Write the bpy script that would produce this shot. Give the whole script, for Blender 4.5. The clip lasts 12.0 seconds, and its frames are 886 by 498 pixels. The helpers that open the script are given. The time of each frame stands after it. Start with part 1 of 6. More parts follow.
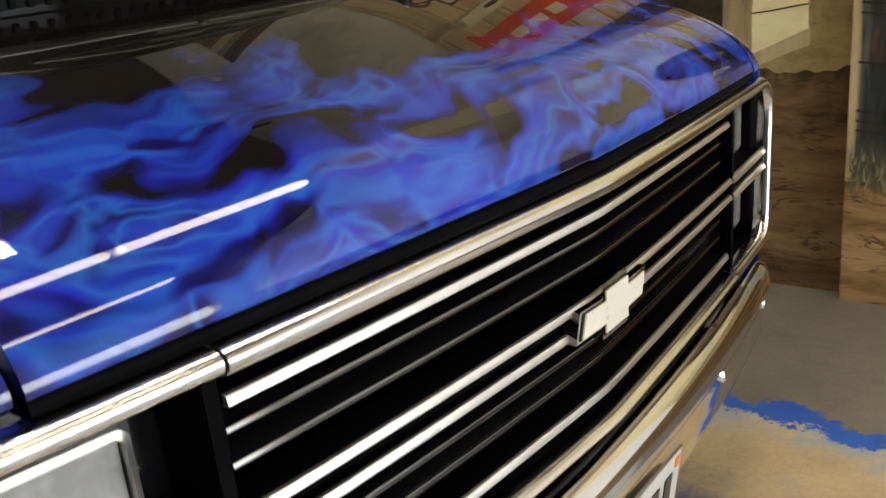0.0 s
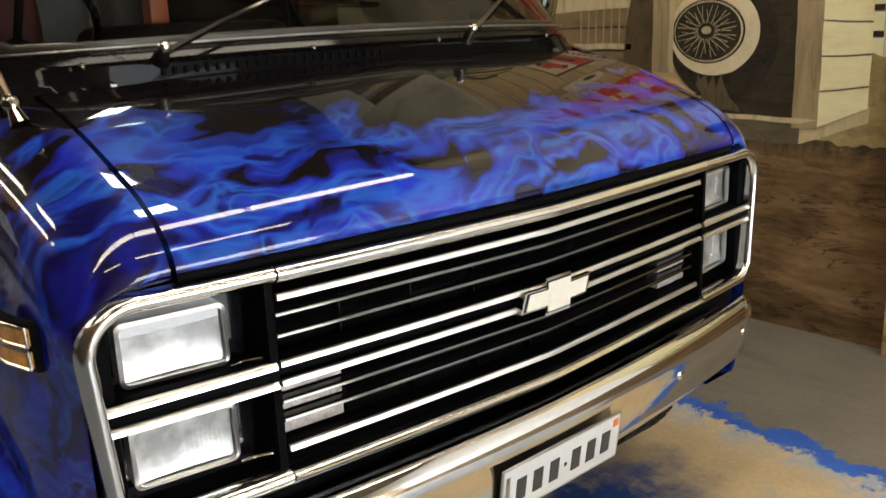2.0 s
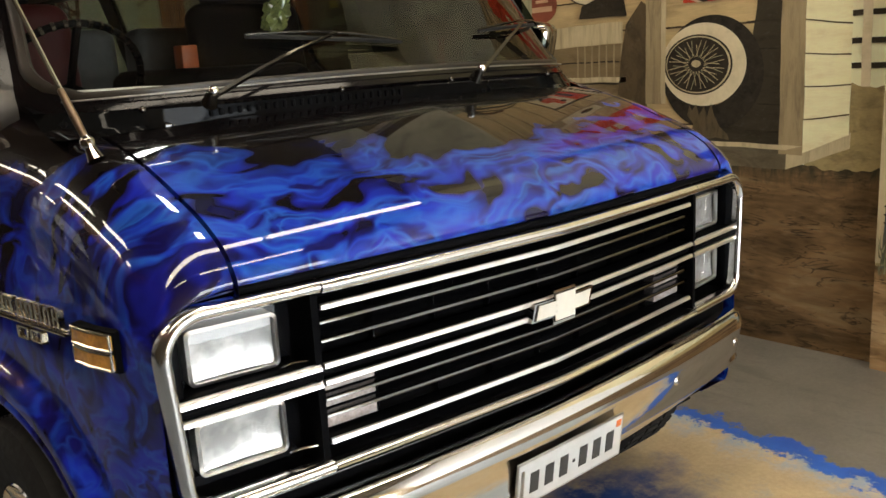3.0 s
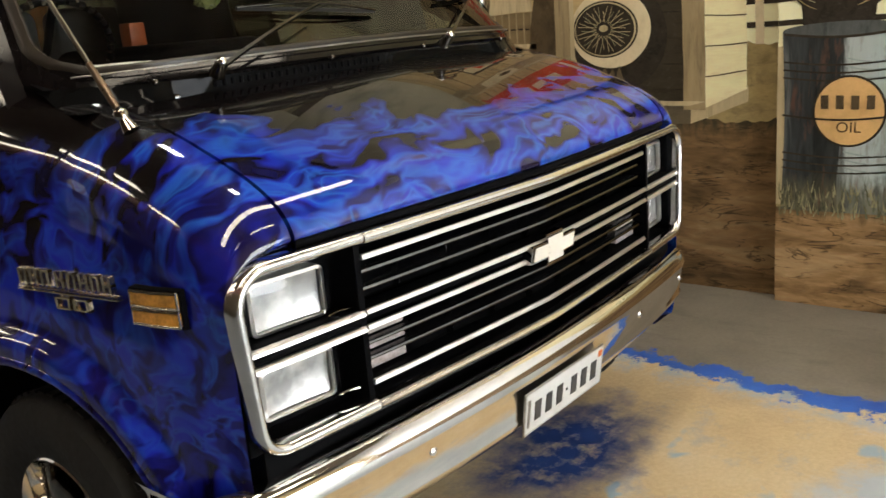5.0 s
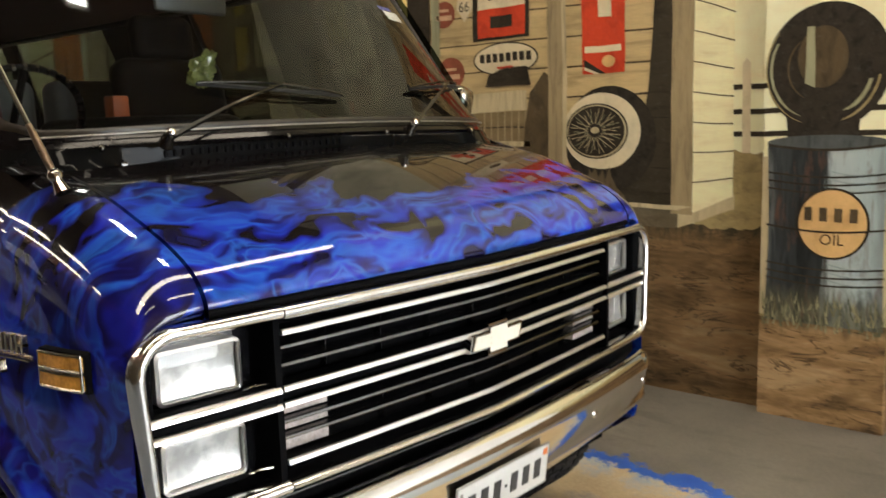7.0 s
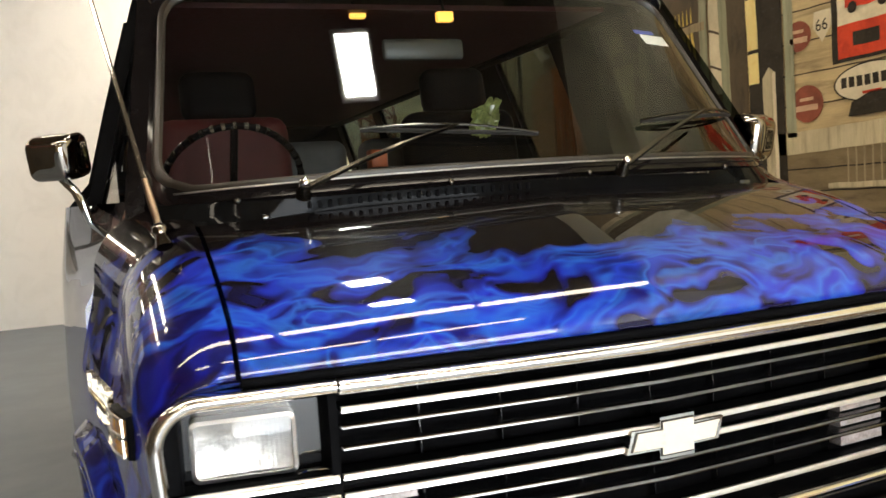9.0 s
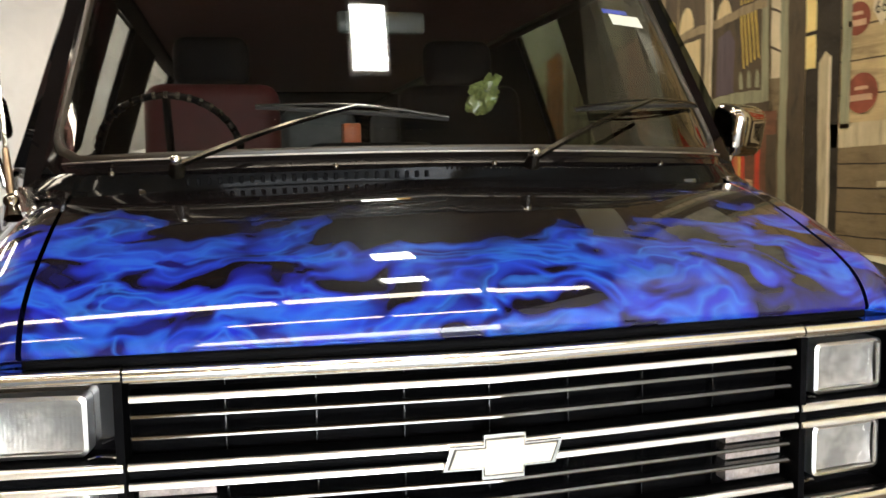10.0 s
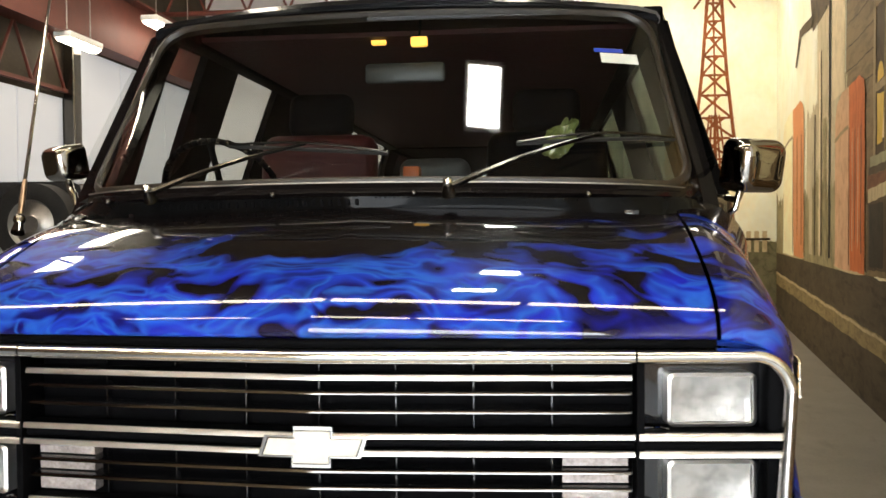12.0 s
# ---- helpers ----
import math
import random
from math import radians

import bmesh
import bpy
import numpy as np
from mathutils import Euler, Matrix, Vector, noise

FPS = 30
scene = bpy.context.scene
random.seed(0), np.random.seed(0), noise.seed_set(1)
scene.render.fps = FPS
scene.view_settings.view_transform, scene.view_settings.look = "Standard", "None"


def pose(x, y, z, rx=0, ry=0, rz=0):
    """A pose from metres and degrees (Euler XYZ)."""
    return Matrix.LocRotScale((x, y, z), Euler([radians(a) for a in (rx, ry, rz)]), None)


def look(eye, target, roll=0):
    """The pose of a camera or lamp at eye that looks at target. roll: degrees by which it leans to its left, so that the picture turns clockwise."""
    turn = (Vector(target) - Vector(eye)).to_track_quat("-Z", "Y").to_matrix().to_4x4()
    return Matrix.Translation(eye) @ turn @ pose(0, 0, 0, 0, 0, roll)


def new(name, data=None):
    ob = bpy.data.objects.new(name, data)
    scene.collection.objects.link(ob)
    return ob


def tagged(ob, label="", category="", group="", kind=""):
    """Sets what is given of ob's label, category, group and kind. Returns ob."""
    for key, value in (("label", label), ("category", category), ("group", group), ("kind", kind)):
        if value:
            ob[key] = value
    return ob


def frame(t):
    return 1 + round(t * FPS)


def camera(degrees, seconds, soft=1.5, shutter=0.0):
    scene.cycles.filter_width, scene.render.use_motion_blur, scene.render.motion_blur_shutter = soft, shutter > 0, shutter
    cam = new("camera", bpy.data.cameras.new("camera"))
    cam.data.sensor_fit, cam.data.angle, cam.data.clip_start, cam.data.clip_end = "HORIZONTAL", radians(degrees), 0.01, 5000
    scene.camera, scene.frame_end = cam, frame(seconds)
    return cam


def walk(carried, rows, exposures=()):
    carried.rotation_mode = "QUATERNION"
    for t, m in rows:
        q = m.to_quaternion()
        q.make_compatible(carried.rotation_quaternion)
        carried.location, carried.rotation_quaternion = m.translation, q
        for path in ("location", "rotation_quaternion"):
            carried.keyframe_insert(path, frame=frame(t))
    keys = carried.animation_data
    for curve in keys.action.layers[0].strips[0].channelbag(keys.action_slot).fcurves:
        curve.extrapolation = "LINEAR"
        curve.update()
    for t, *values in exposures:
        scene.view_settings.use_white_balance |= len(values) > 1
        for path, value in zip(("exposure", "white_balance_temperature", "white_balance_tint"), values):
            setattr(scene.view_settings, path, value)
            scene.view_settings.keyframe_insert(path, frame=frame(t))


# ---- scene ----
cam = camera(54.1, 12.0, shutter=0.4)
PATH = [
    (0, (-0.924, -0.565, 1.24), (0.563, 0.623, 0.624), -5.7),
    (0.5, (-0.943, -0.707, 1.23), (0.405, 0.622, 0.584), -4.2),
    (1, (-1.0, -0.845, 1.271), (0.27, 0.543, 0.592), -4.3),
    (1.5, (-1.086, -0.955, 1.298), (0.187, 0.454, 0.672), -3.4),
    (2, (-1.17, -1.104, 1.314), (0.11, 0.345, 0.804), -2.4),
    (2.5, (-1.241, -1.236, 1.329), (0.03, 0.244, 0.887), -2.5),
    (4.3, (-1.565, -1.161, 1.346), (-0.092, 0.096, 0.847), -5.4),
    (4.5, (-1.593, -1.166, 1.349), (-0.094, 0.058, 0.846), -5.1),
    (5, (-1.616, -1.123, 1.334), (-0.136, 0.121, 0.824), -5.0),
    (5.5, (-1.63, -1.078, 1.319), (-0.174, 0.193, 0.803), -4.6),
    (6, (-1.637, -1.089, 1.314), (-0.102, 0.11, 0.857), -2.9),
    (6.5, (-1.584, -1.143, 1.3), (-0.02, 0.046, 0.925), -2.2),
    (7, (-1.501, -1.241, 1.299), (-0.005, 0.054, 1.004), -1.7),
    (7.5, (-1.383, -1.249, 1.286), (-0.023, 0.2, 1.068), -1.8),
    (7.7, (-1.321, -1.236, 1.291), (-0.024, 0.273, 1.091), -1.7),
    (9.3, (-0.717, -1.318, 1.246), (-0.067, 0.568, 1.093), -3.9),
    (9.5, (-0.617, -1.312, 1.249), (0.049, 0.558, 1.008), -2.6),
    (10, (-0.382, -1.365, 1.273), (0.064, 0.575, 1.078), -0.9),
    (10.5, (-0.17, -1.427, 1.274), (0.059, 0.553, 1.108), -1.0),
    (11, (0.073, -1.512, 1.24), (0.069, 0.485, 1.127), -1.6),
    (11.5, (0.246, -1.54, 1.217), (0.104, 0.454, 1.139), -1.2),
    (12, (0.406, -1.558, 1.196), (0.176, 0.428, 1.146), -0.4),
]
EXPOSURES = [(0, -0.20), (2.5, -0.06), (4.5, 0.03), (7.5, 0.12), (9.3, 0.34), (10.5, 0.52), (11.5, 0.44), (12, 0.28)]
walk(cam, [(t, look(eye, target, roll)) for t, eye, target, roll in PATH], exposures=EXPOSURES)


# ---- world and light ----
world = bpy.data.worlds.new("world")
scene.world = world
world.use_nodes = True
world.node_tree.nodes["Background"].inputs["Color"].default_value = (0.9, 0.85, 0.75, 1)
world.node_tree.nodes["Background"].inputs["Strength"].default_value = 0.004


# ---- materials ----
def nodes_of(name):
    m = bpy.data.materials.new(name)
    m.use_nodes = True
    nt = m.node_tree
    b = nt.nodes["Principled BSDF"]
    return m, nt, b


def link(nt, a, b):
    nt.links.new(a, b)


def noise_node(nt, scale, detail=4, rough=0.55, stretch=(1, 1, 1), distort=0.0):
    tc = nt.nodes.new("ShaderNodeTexCoord")
    mp = nt.nodes.new("ShaderNodeMapping")
    mp.inputs["Scale"].default_value = stretch
    n = nt.nodes.new("ShaderNodeTexNoise")
    n.inputs["Scale"].default_value = scale
    n.inputs["Detail"].default_value = detail
    n.inputs["Roughness"].default_value = rough
    n.inputs["Distortion"].default_value = distort
    link(nt, tc.outputs["Object"], mp.inputs["Vector"])
    link(nt, mp.outputs["Vector"], n.inputs["Vector"])
    return n.outputs["Fac"]


def ramp(nt, fac, stops):
    r = nt.nodes.new("ShaderNodeValToRGB")
    e = r.color_ramp.elements
    while len(e) < len(stops):
        e.new(0.5)
    for k, (p, c) in enumerate(stops):
        e[k].position = p
        e[k].color = (*c, 1)
    link(nt, fac, r.inputs["Fac"])
    return r.outputs["Color"]


def mixc(nt, fac, a, b, kind="MIX"):
    m = nt.nodes.new("ShaderNodeMix")
    m.data_type = "RGBA"
    m.blend_type = kind
    for s, v in ((m.inputs["Factor"], fac), (m.inputs["A"], a), (m.inputs["B"], b)):
        if isinstance(v, (int, float)):
            s.default_value = v
        elif isinstance(v, tuple):
            s.default_value = (*v, 1)
        else:
            link(nt, v, s)
    return m.outputs["Result"]


def calc(nt, op, a, b=0.0, c=0.0):
    m = nt.nodes.new("ShaderNodeMath")
    m.operation = op
    for s, v in zip(m.inputs, (a, b, c)):
        if isinstance(v, (int, float)):
            s.default_value = v
        else:
            link(nt, v, s)
    return m.outputs["Value"]


def bump(nt, b, height, strength, dist=0.002, target="Normal"):
    k = nt.nodes.new("ShaderNodeBump")
    k.inputs["Strength"].default_value = strength
    k.inputs["Distance"].default_value = dist
    link(nt, height, k.inputs["Height"])
    link(nt, k.outputs["Normal"], b.inputs[target])


def axes(nt):
    tc = nt.nodes.new("ShaderNodeTexCoord")
    s = nt.nodes.new("ShaderNodeSeparateXYZ")
    link(nt, tc.outputs["Object"], s.inputs["Vector"])
    return s.outputs


def plain(name, color, rough=0.5, metal=0.0, vary=0.25, scale=12, grain=60, relief=0.1, coat=0.0, spec=0.5):
    """A surface of one colour with two scales of wear."""
    m, nt, b = nodes_of(name)
    big = noise_node(nt, scale, 5)
    fine = noise_node(nt, grain, 3)
    lo = tuple(max(0, c * (1 - vary)) for c in color)
    hi = tuple(min(1, c * (1 + vary)) for c in color)
    col = ramp(nt, big, [(0.3, lo), (0.7, hi)])
    col = mixc(nt, 0.35, col, ramp(nt, fine, [(0.3, lo), (0.7, hi)]))
    link(nt, col, b.inputs["Base Color"])
    b.inputs["Metallic"].default_value = metal
    b.inputs["Specular IOR Level"].default_value = spec
    b.inputs["Coat Weight"].default_value = coat
    b.inputs["Coat Roughness"].default_value = 0.03
    r = calc(nt, "MULTIPLY_ADD", fine, rough * 0.5, rough * 0.75)
    link(nt, r, b.inputs["Roughness"])
    if relief:
        bump(nt, b, fine, relief)
    return m


def brushed_paint(name, color, dark=None, vary=0.3, stretch=(1, 1, 1), scale=7, smoky=0.22):
    """Scenic wall paint: brushed streaks, blotches and a matt finish."""
    m, nt, b = nodes_of(name)
    lo = dark or tuple(c * (1 - vary) for c in color)
    # all the scenic paints lean to ochre
    color, lo = (tuple(min(0.88, c * w) for c, w in zip(v, (1.20, 1.12, 0.98))) for v in (color, lo))
    hi = tuple(min(0.90, c * (1 + vary * 0.5)) for c in color)
    big = noise_node(nt, scale, 6, 0.6, stretch, 0.6)
    fine = noise_node(nt, scale * 9, 4, 0.6, stretch, 0.3)
    col = ramp(nt, big, [(0.28, lo), (0.5, color), (0.75, hi)])
    col = mixc(nt, 0.2, col, ramp(nt, fine, [(0.3, lo), (0.7, hi)]))
    # smoky overpainting and scuffs, as of a sponge and a dry brush
    smoke = noise_node(nt, 3.3, 7, 0.62, (1, 1, 0.8), 0.9)
    col = mixc(nt, calc(nt, "MULTIPLY", ramp(nt, smoke, [(0.46, (0, 0, 0)), (0.68, (1, 1, 1))]), smoky), col, tuple(0.36 * c + w for c, w in zip(lo, (0.018, 0.013, 0.006))))
    wear = noise_node(nt, 31, 6, 0.7, (1, 1, 1.6), 0.4)
    col = mixc(nt, calc(nt, "MULTIPLY", ramp(nt, wear, [(0.56, (0, 0, 0)), (0.66, (1, 1, 1))]), 0.13), col, tuple(min(1.0, 0.75 * c + 0.10) for c in hi))
    link(nt, col, b.inputs["Base Color"])
    b.inputs["Roughness"].default_value = 0.65
    b.inputs["Specular IOR Level"].default_value = 0.12
    bump(nt, b, fine, 0.15, 0.001)
    return m


def glow(name, color, power):
    m, nt, b = nodes_of(name)
    b.inputs["Base Color"].default_value = (*color, 1)
    b.inputs["Emission Color"].default_value = (*color, 1)
    b.inputs["Emission Strength"].default_value = power
    return m


def pane_glass(name, tint, gloss_min=0.05, rough=0.01, sheen=0.8):
    """A thin pane: tinted see-through with a mirror sheen that grows at grazing angles."""
    m, nt, b = nodes_of(name)
    nt.nodes.remove(b)
    lw = nt.nodes.new("ShaderNodeLayerWeight")
    lw.inputs["Blend"].default_value = 0.5
    f = calc(nt, "POWER", lw.outputs["Facing"], 4.0)
    f = calc(nt, "MULTIPLY_ADD", f, sheen, gloss_min)
    tr = nt.nodes.new("ShaderNodeBsdfTransparent")
    tr.inputs["Color"].default_value = (*tint, 1)
    gl = nt.nodes.new("ShaderNodeBsdfGlossy")
    gl.inputs["Roughness"].default_value = rough
    mx = nt.nodes.new("ShaderNodeMixShader")
    link(nt, f, mx.inputs["Fac"])
    link(nt, tr.outputs["BSDF"], mx.inputs[1])
    link(nt, gl.outputs["BSDF"], mx.inputs[2])
    link(nt, mx.outputs["Shader"], nt.nodes["Material Output"].inputs["Surface"])
    return m


def flame_paint():
    """Black lacquer airbrushed with curling blue flames under a clear coat."""
    m, nt, b = nodes_of("flame_paint")
    x0, y0, z0 = axes(nt)
    tc = nt.nodes.new("ShaderNodeTexCoord")

    def swirl(scale, amount):
        """A slow wander of the coordinates, which makes the strokes curl."""
        n = nt.nodes.new("ShaderNodeTexNoise")
        n.inputs["Scale"].default_value = scale
        n.inputs["Detail"].default_value = 1.0
        link(nt, tc.outputs["Object"], n.inputs["Vector"])
        k = nt.nodes.new("ShaderNodeSeparateColor")
        link(nt, n.outputs["Color"], k.inputs["Color"])
        return [calc(nt, "MULTIPLY", calc(nt, "SUBTRACT", c, 0.5), amount) for c in k.outputs]
    wide, small = swirl(4.6, 0.20), swirl(13.0, 0.065)
    x, y, z = (calc(nt, "ADD", c, calc(nt, "ADD", p, q)) for c, p, q in zip((x0, y0, z0), wide, small))
    up = calc(nt, "MULTIPLY_ADD", calc(nt, "SUBTRACT", z0, 1.0), 1.1, calc(nt, "MULTIPLY", y0, 0.40))
    side = calc(nt, "ABSOLUTE", x0)
    lean = calc(nt, "ABSOLUTE", x)

    def field(fx, fy, fz, scale, detail, shear, shift):
        c = nt.nodes.new("ShaderNodeCombineXYZ")
        link(nt, calc(nt, "MULTIPLY_ADD", x, fx, shift), c.inputs[0])
        link(nt, calc(nt, "MULTIPLY_ADD", y, fy, calc(nt, "MULTIPLY", lean, shear)), c.inputs[1])
        link(nt, calc(nt, "MULTIPLY", z, fz), c.inputs[2])
        n = nt.nodes.new("ShaderNodeTexNoise")
        for k, v in (("Scale", scale), ("Detail", detail), ("Roughness", 0.5), ("Distortion", 0.35)):
            n.inputs[k].default_value = v
        link(nt, c.outputs[0], n.inputs["Vector"])
        return n.outputs["Fac"]

    def rise(v, lo, hi):
        r = nt.nodes.new("ShaderNodeMapRange")
        r.interpolation_type = "SMOOTHSTEP"
        r.inputs["From Min"].default_value = lo
        r.inputs["From Max"].default_value = hi
        link(nt, v, r.inputs["Value"])
        return r.outputs["Result"]

    def crest(v, width):
        return calc(nt, "MAXIMUM", calc(nt, "SUBTRACT", 1.0, calc(nt, "MULTIPLY", calc(nt, "ABSOLUTE", calc(nt, "SUBTRACT", v, 0.5)), width)), 0.0)
    streak = field(2.7, 9.0, 9.5, 1.65, 1.5, 1.0, 3.1)
    fine = field(3.8, 14.0, 14.0, 1.75, 1.5, 1.6, 7.7)
    blot = field(3.4, 6.6, 7.0, 1.25, 1.0, 0.9, 1.3)
    ridge, ridge2 = crest(calc(nt, "SUBTRACT", streak, 0.05), 8.0), crest(fine, 8.0)
    reach = calc(nt, "ADD", up, calc(nt, "MULTIPLY", calc(nt, "SUBTRACT", blot, 0.5), 0.42))
    reach = calc(nt, "MULTIPLY_ADD", calc(nt, "SUBTRACT", fine, 0.5), 0.12, reach)
    reach = calc(nt, "MULTIPLY_ADD", rise(side, 0.30, 0.78), -0.17, reach)
    reach = calc(nt, "MULTIPLY_ADD", rise(side, 0.20, 0.0), 0.03, reach)
    env = rise(reach, 0.235, 0.10)
    flank = rise(side, 0.80, 0.87)
    holes = rise(streak, 0.38, 0.50)
    holes = calc(nt, "MAXIMUM", holes, calc(nt, "MULTIPLY", rise(reach, 0.03, -0.10), 0.40))
    body = calc(nt, "MULTIPLY", env, holes)
    deep = calc(nt, "MULTIPLY", body, rise(fine, 0.33, 0.52))
    lick = calc(nt, "MULTIPLY", calc(nt, "MAXIMUM", ridge, calc(nt, "MULTIPLY", ridge2, 0.32)), body)
    col = mixc(nt, body, (0.003, 0.0020, 0.0022), (0.005, 0.003, 0.085))
    # the sides are a deeper, smokier blue than the hood
    tone = rise(blot, 0.40, 0.56)
    rich = mixc(nt, tone, (0.004, 0.0025, 0.085), (0.008, 0.008, 0.30))
    col = mixc(nt, deep, col, mixc(nt, flank, rich, mixc(nt, tone, (0.006, 0.005, 0.12), (0.010, 0.015, 0.36))))
    lick = calc(nt, "MULTIPLY", lick, calc(nt, "MULTIPLY_ADD", flank, -0.42, 0.70))
    col = mixc(nt, lick, col, (0.012, 0.050, 0.50))
    # thin pale-blue strokes along the crests
    edge = calc(nt, "MULTIPLY", calc(nt, "MULTIPLY", crest(fine, 8.5), rise(streak, 0.44, 0.56)), calc(nt, "MULTIPLY", env, calc(nt, "MULTIPLY_ADD", flank, -0.30, 0.50)))
    col = mixc(nt, edge, col, (0.022, 0.15, 0.52))
    link(nt, col, b.inputs["Base Color"])
    b.inputs["Roughness"].default_value = 0.3
    b.inputs["Specular IOR Level"].default_value = 0.05
    b.inputs["Coat Weight"].default_value = 1.0
    b.inputs["Coat Roughness"].default_value = 0.012
    b.inputs["Coat IOR"].default_value = 1.58
    bump(nt, b, noise_node(nt, 3.0, 2), 0.06, 0.004, "Coat Normal")
    return m


FLAME = flame_paint()
BLACK = plain("black_lacquer", (0.006, 0.006, 0.007), 0.12, vary=0.1, relief=0.0, coat=1.0)
COWLING = plain("cowl_black", (0.004, 0.004, 0.004), 0.06, vary=0.3, relief=0.0, spec=0.07)
TRIM = plain("black_plastic", (0.003, 0.003, 0.0034), 0.5, vary=0.3, relief=0.1, spec=0.02)
LOUVRE = plain("dark_grille_plastic", (0.009, 0.009, 0.010), 0.22, vary=0.2, relief=0.03, spec=1.0)
LOUVRE_EDGE = plain("worn_black_chrome", (0.14, 0.135, 0.13), 0.12, 1.0, vary=0.2, relief=0.0)
CHROME = plain("chrome", (0.82, 0.80, 0.76), 0.07, 1.0, vary=0.05, relief=0.02)
MOULDING = plain("worn_chrome", (0.80, 0.78, 0.745), 0.17, 1.0, vary=0.08, relief=0.05)
BRASSY = plain("tarnished_chrome", (0.68, 0.60, 0.46), 0.20, 1.0, vary=0.15, relief=0.02)
BRIGHT = plain("bright_trim", (0.80, 0.78, 0.745), 0.32, 1.0, vary=0.06, relief=0.02)
DARK_CHROME = plain("smoked_chrome", (0.34, 0.31, 0.27), 0.06, 1.0, vary=0.1, relief=0.0)
STEEL = plain("dull_steel", (0.35, 0.33, 0.30), 0.4, 1.0, vary=0.2, relief=0.05)
GUNMETAL = plain("wiper_metal", (0.10, 0.092, 0.080), 0.22, 1.0, vary=0.2, relief=0.05)
RUBBER = plain("rubber", (0.012, 0.011, 0.010), 0.75, vary=0.4, relief=0.3, spec=0.3)
GREY_RUBBER = plain("weathered_rubber", (0.020, 0.015, 0.010), 0.38, vary=0.4, relief=0.15, spec=0.4)
AMBER = plain("amber_lens", (0.60, 0.27, 0.035), 0.10, vary=0.55, scale=26, grain=140, relief=0.3, coat=0.6)
CREAM = plain("cream_enamel", (0.72, 0.68, 0.58), 0.3, vary=0.08, relief=0.05)
RED_CLOTH = plain("red_vinyl", (0.062, 0.005, 0.0045), 0.6, vary=0.3, relief=0.3)
GREY_CLOTH = plain("grey_vinyl", (0.075, 0.078, 0.072), 0.6, vary=0.3, relief=0.3)
WHITE = plain("white_paint", (0.8, 0.79, 0.76), 0.5, vary=0.05, relief=0.05)
PLATE = plain("plate_enamel", (0.56, 0.56, 0.54), 0.35, vary=0.08, relief=0.05)
INK = plain("black_ink", (0.03, 0.03, 0.03), 0.5, vary=0.2, relief=0)
ORANGE = plain("orange_plastic", (0.7, 0.16, 0.02), 0.4, vary=0.15, relief=0.05)
MILKY = plain("parking_lens", (0.46, 0.40, 0.37), 0.2, 0.2, vary=0.45, scale=40, grain=160, relief=0.4, coat=0.5)
LENS = pane_glass("lamp_glass", (0.93, 0.93, 0.92), 0.06, 0.06)
SHIELD = pane_glass("tinted_glass", (0.80, 0.83, 0.81), 0.07)
SIDEGLASS = pane_glass("side_glass", (0.92, 0.93, 0.92), 0.04)
SMOKED = pane_glass("smoked_glass", (0.085, 0.105, 0.10), 0.02, 0.01, 0.1)
SATIN = plain("satin_black", (0.005, 0.004, 0.004), 0.09, vary=0.3, relief=0.0, spec=0.14)


def ribbed_lens():
    """Fluted lamp glass over a silvered bowl."""
    m, nt, b = nodes_of("fluted_lens")
    x, y, z = axes(nt)
    flutes = calc(nt, "SINE", calc(nt, "MULTIPLY", x, 900.0))
    rows = calc(nt, "SINE", calc(nt, "MULTIPLY", z, 260.0))
    big = noise_node(nt, 22, 3)
    col = ramp(nt, big, [(0.38, (0.38, 0.375, 0.365)), (0.62, (0.68, 0.675, 0.66))])
    link(nt, col, b.inputs["Base Color"])
    b.inputs["Metallic"].default_value = 0.55
    b.inputs["Roughness"].default_value = 0.33
    b.inputs["Coat Weight"].default_value = 1.0
    b.inputs["Coat Roughness"].default_value = 0.05
    h = calc(nt, "ADD", calc(nt, "MULTIPLY", flutes, 0.04), calc(nt, "MULTIPLY", rows, 0.06))
    h = calc(nt, "ADD", h, calc(nt, "MULTIPLY", big, 3.2))
    bump(nt, b, h, 0.5, 0.002)
    return m


FLUTED = ribbed_lens()


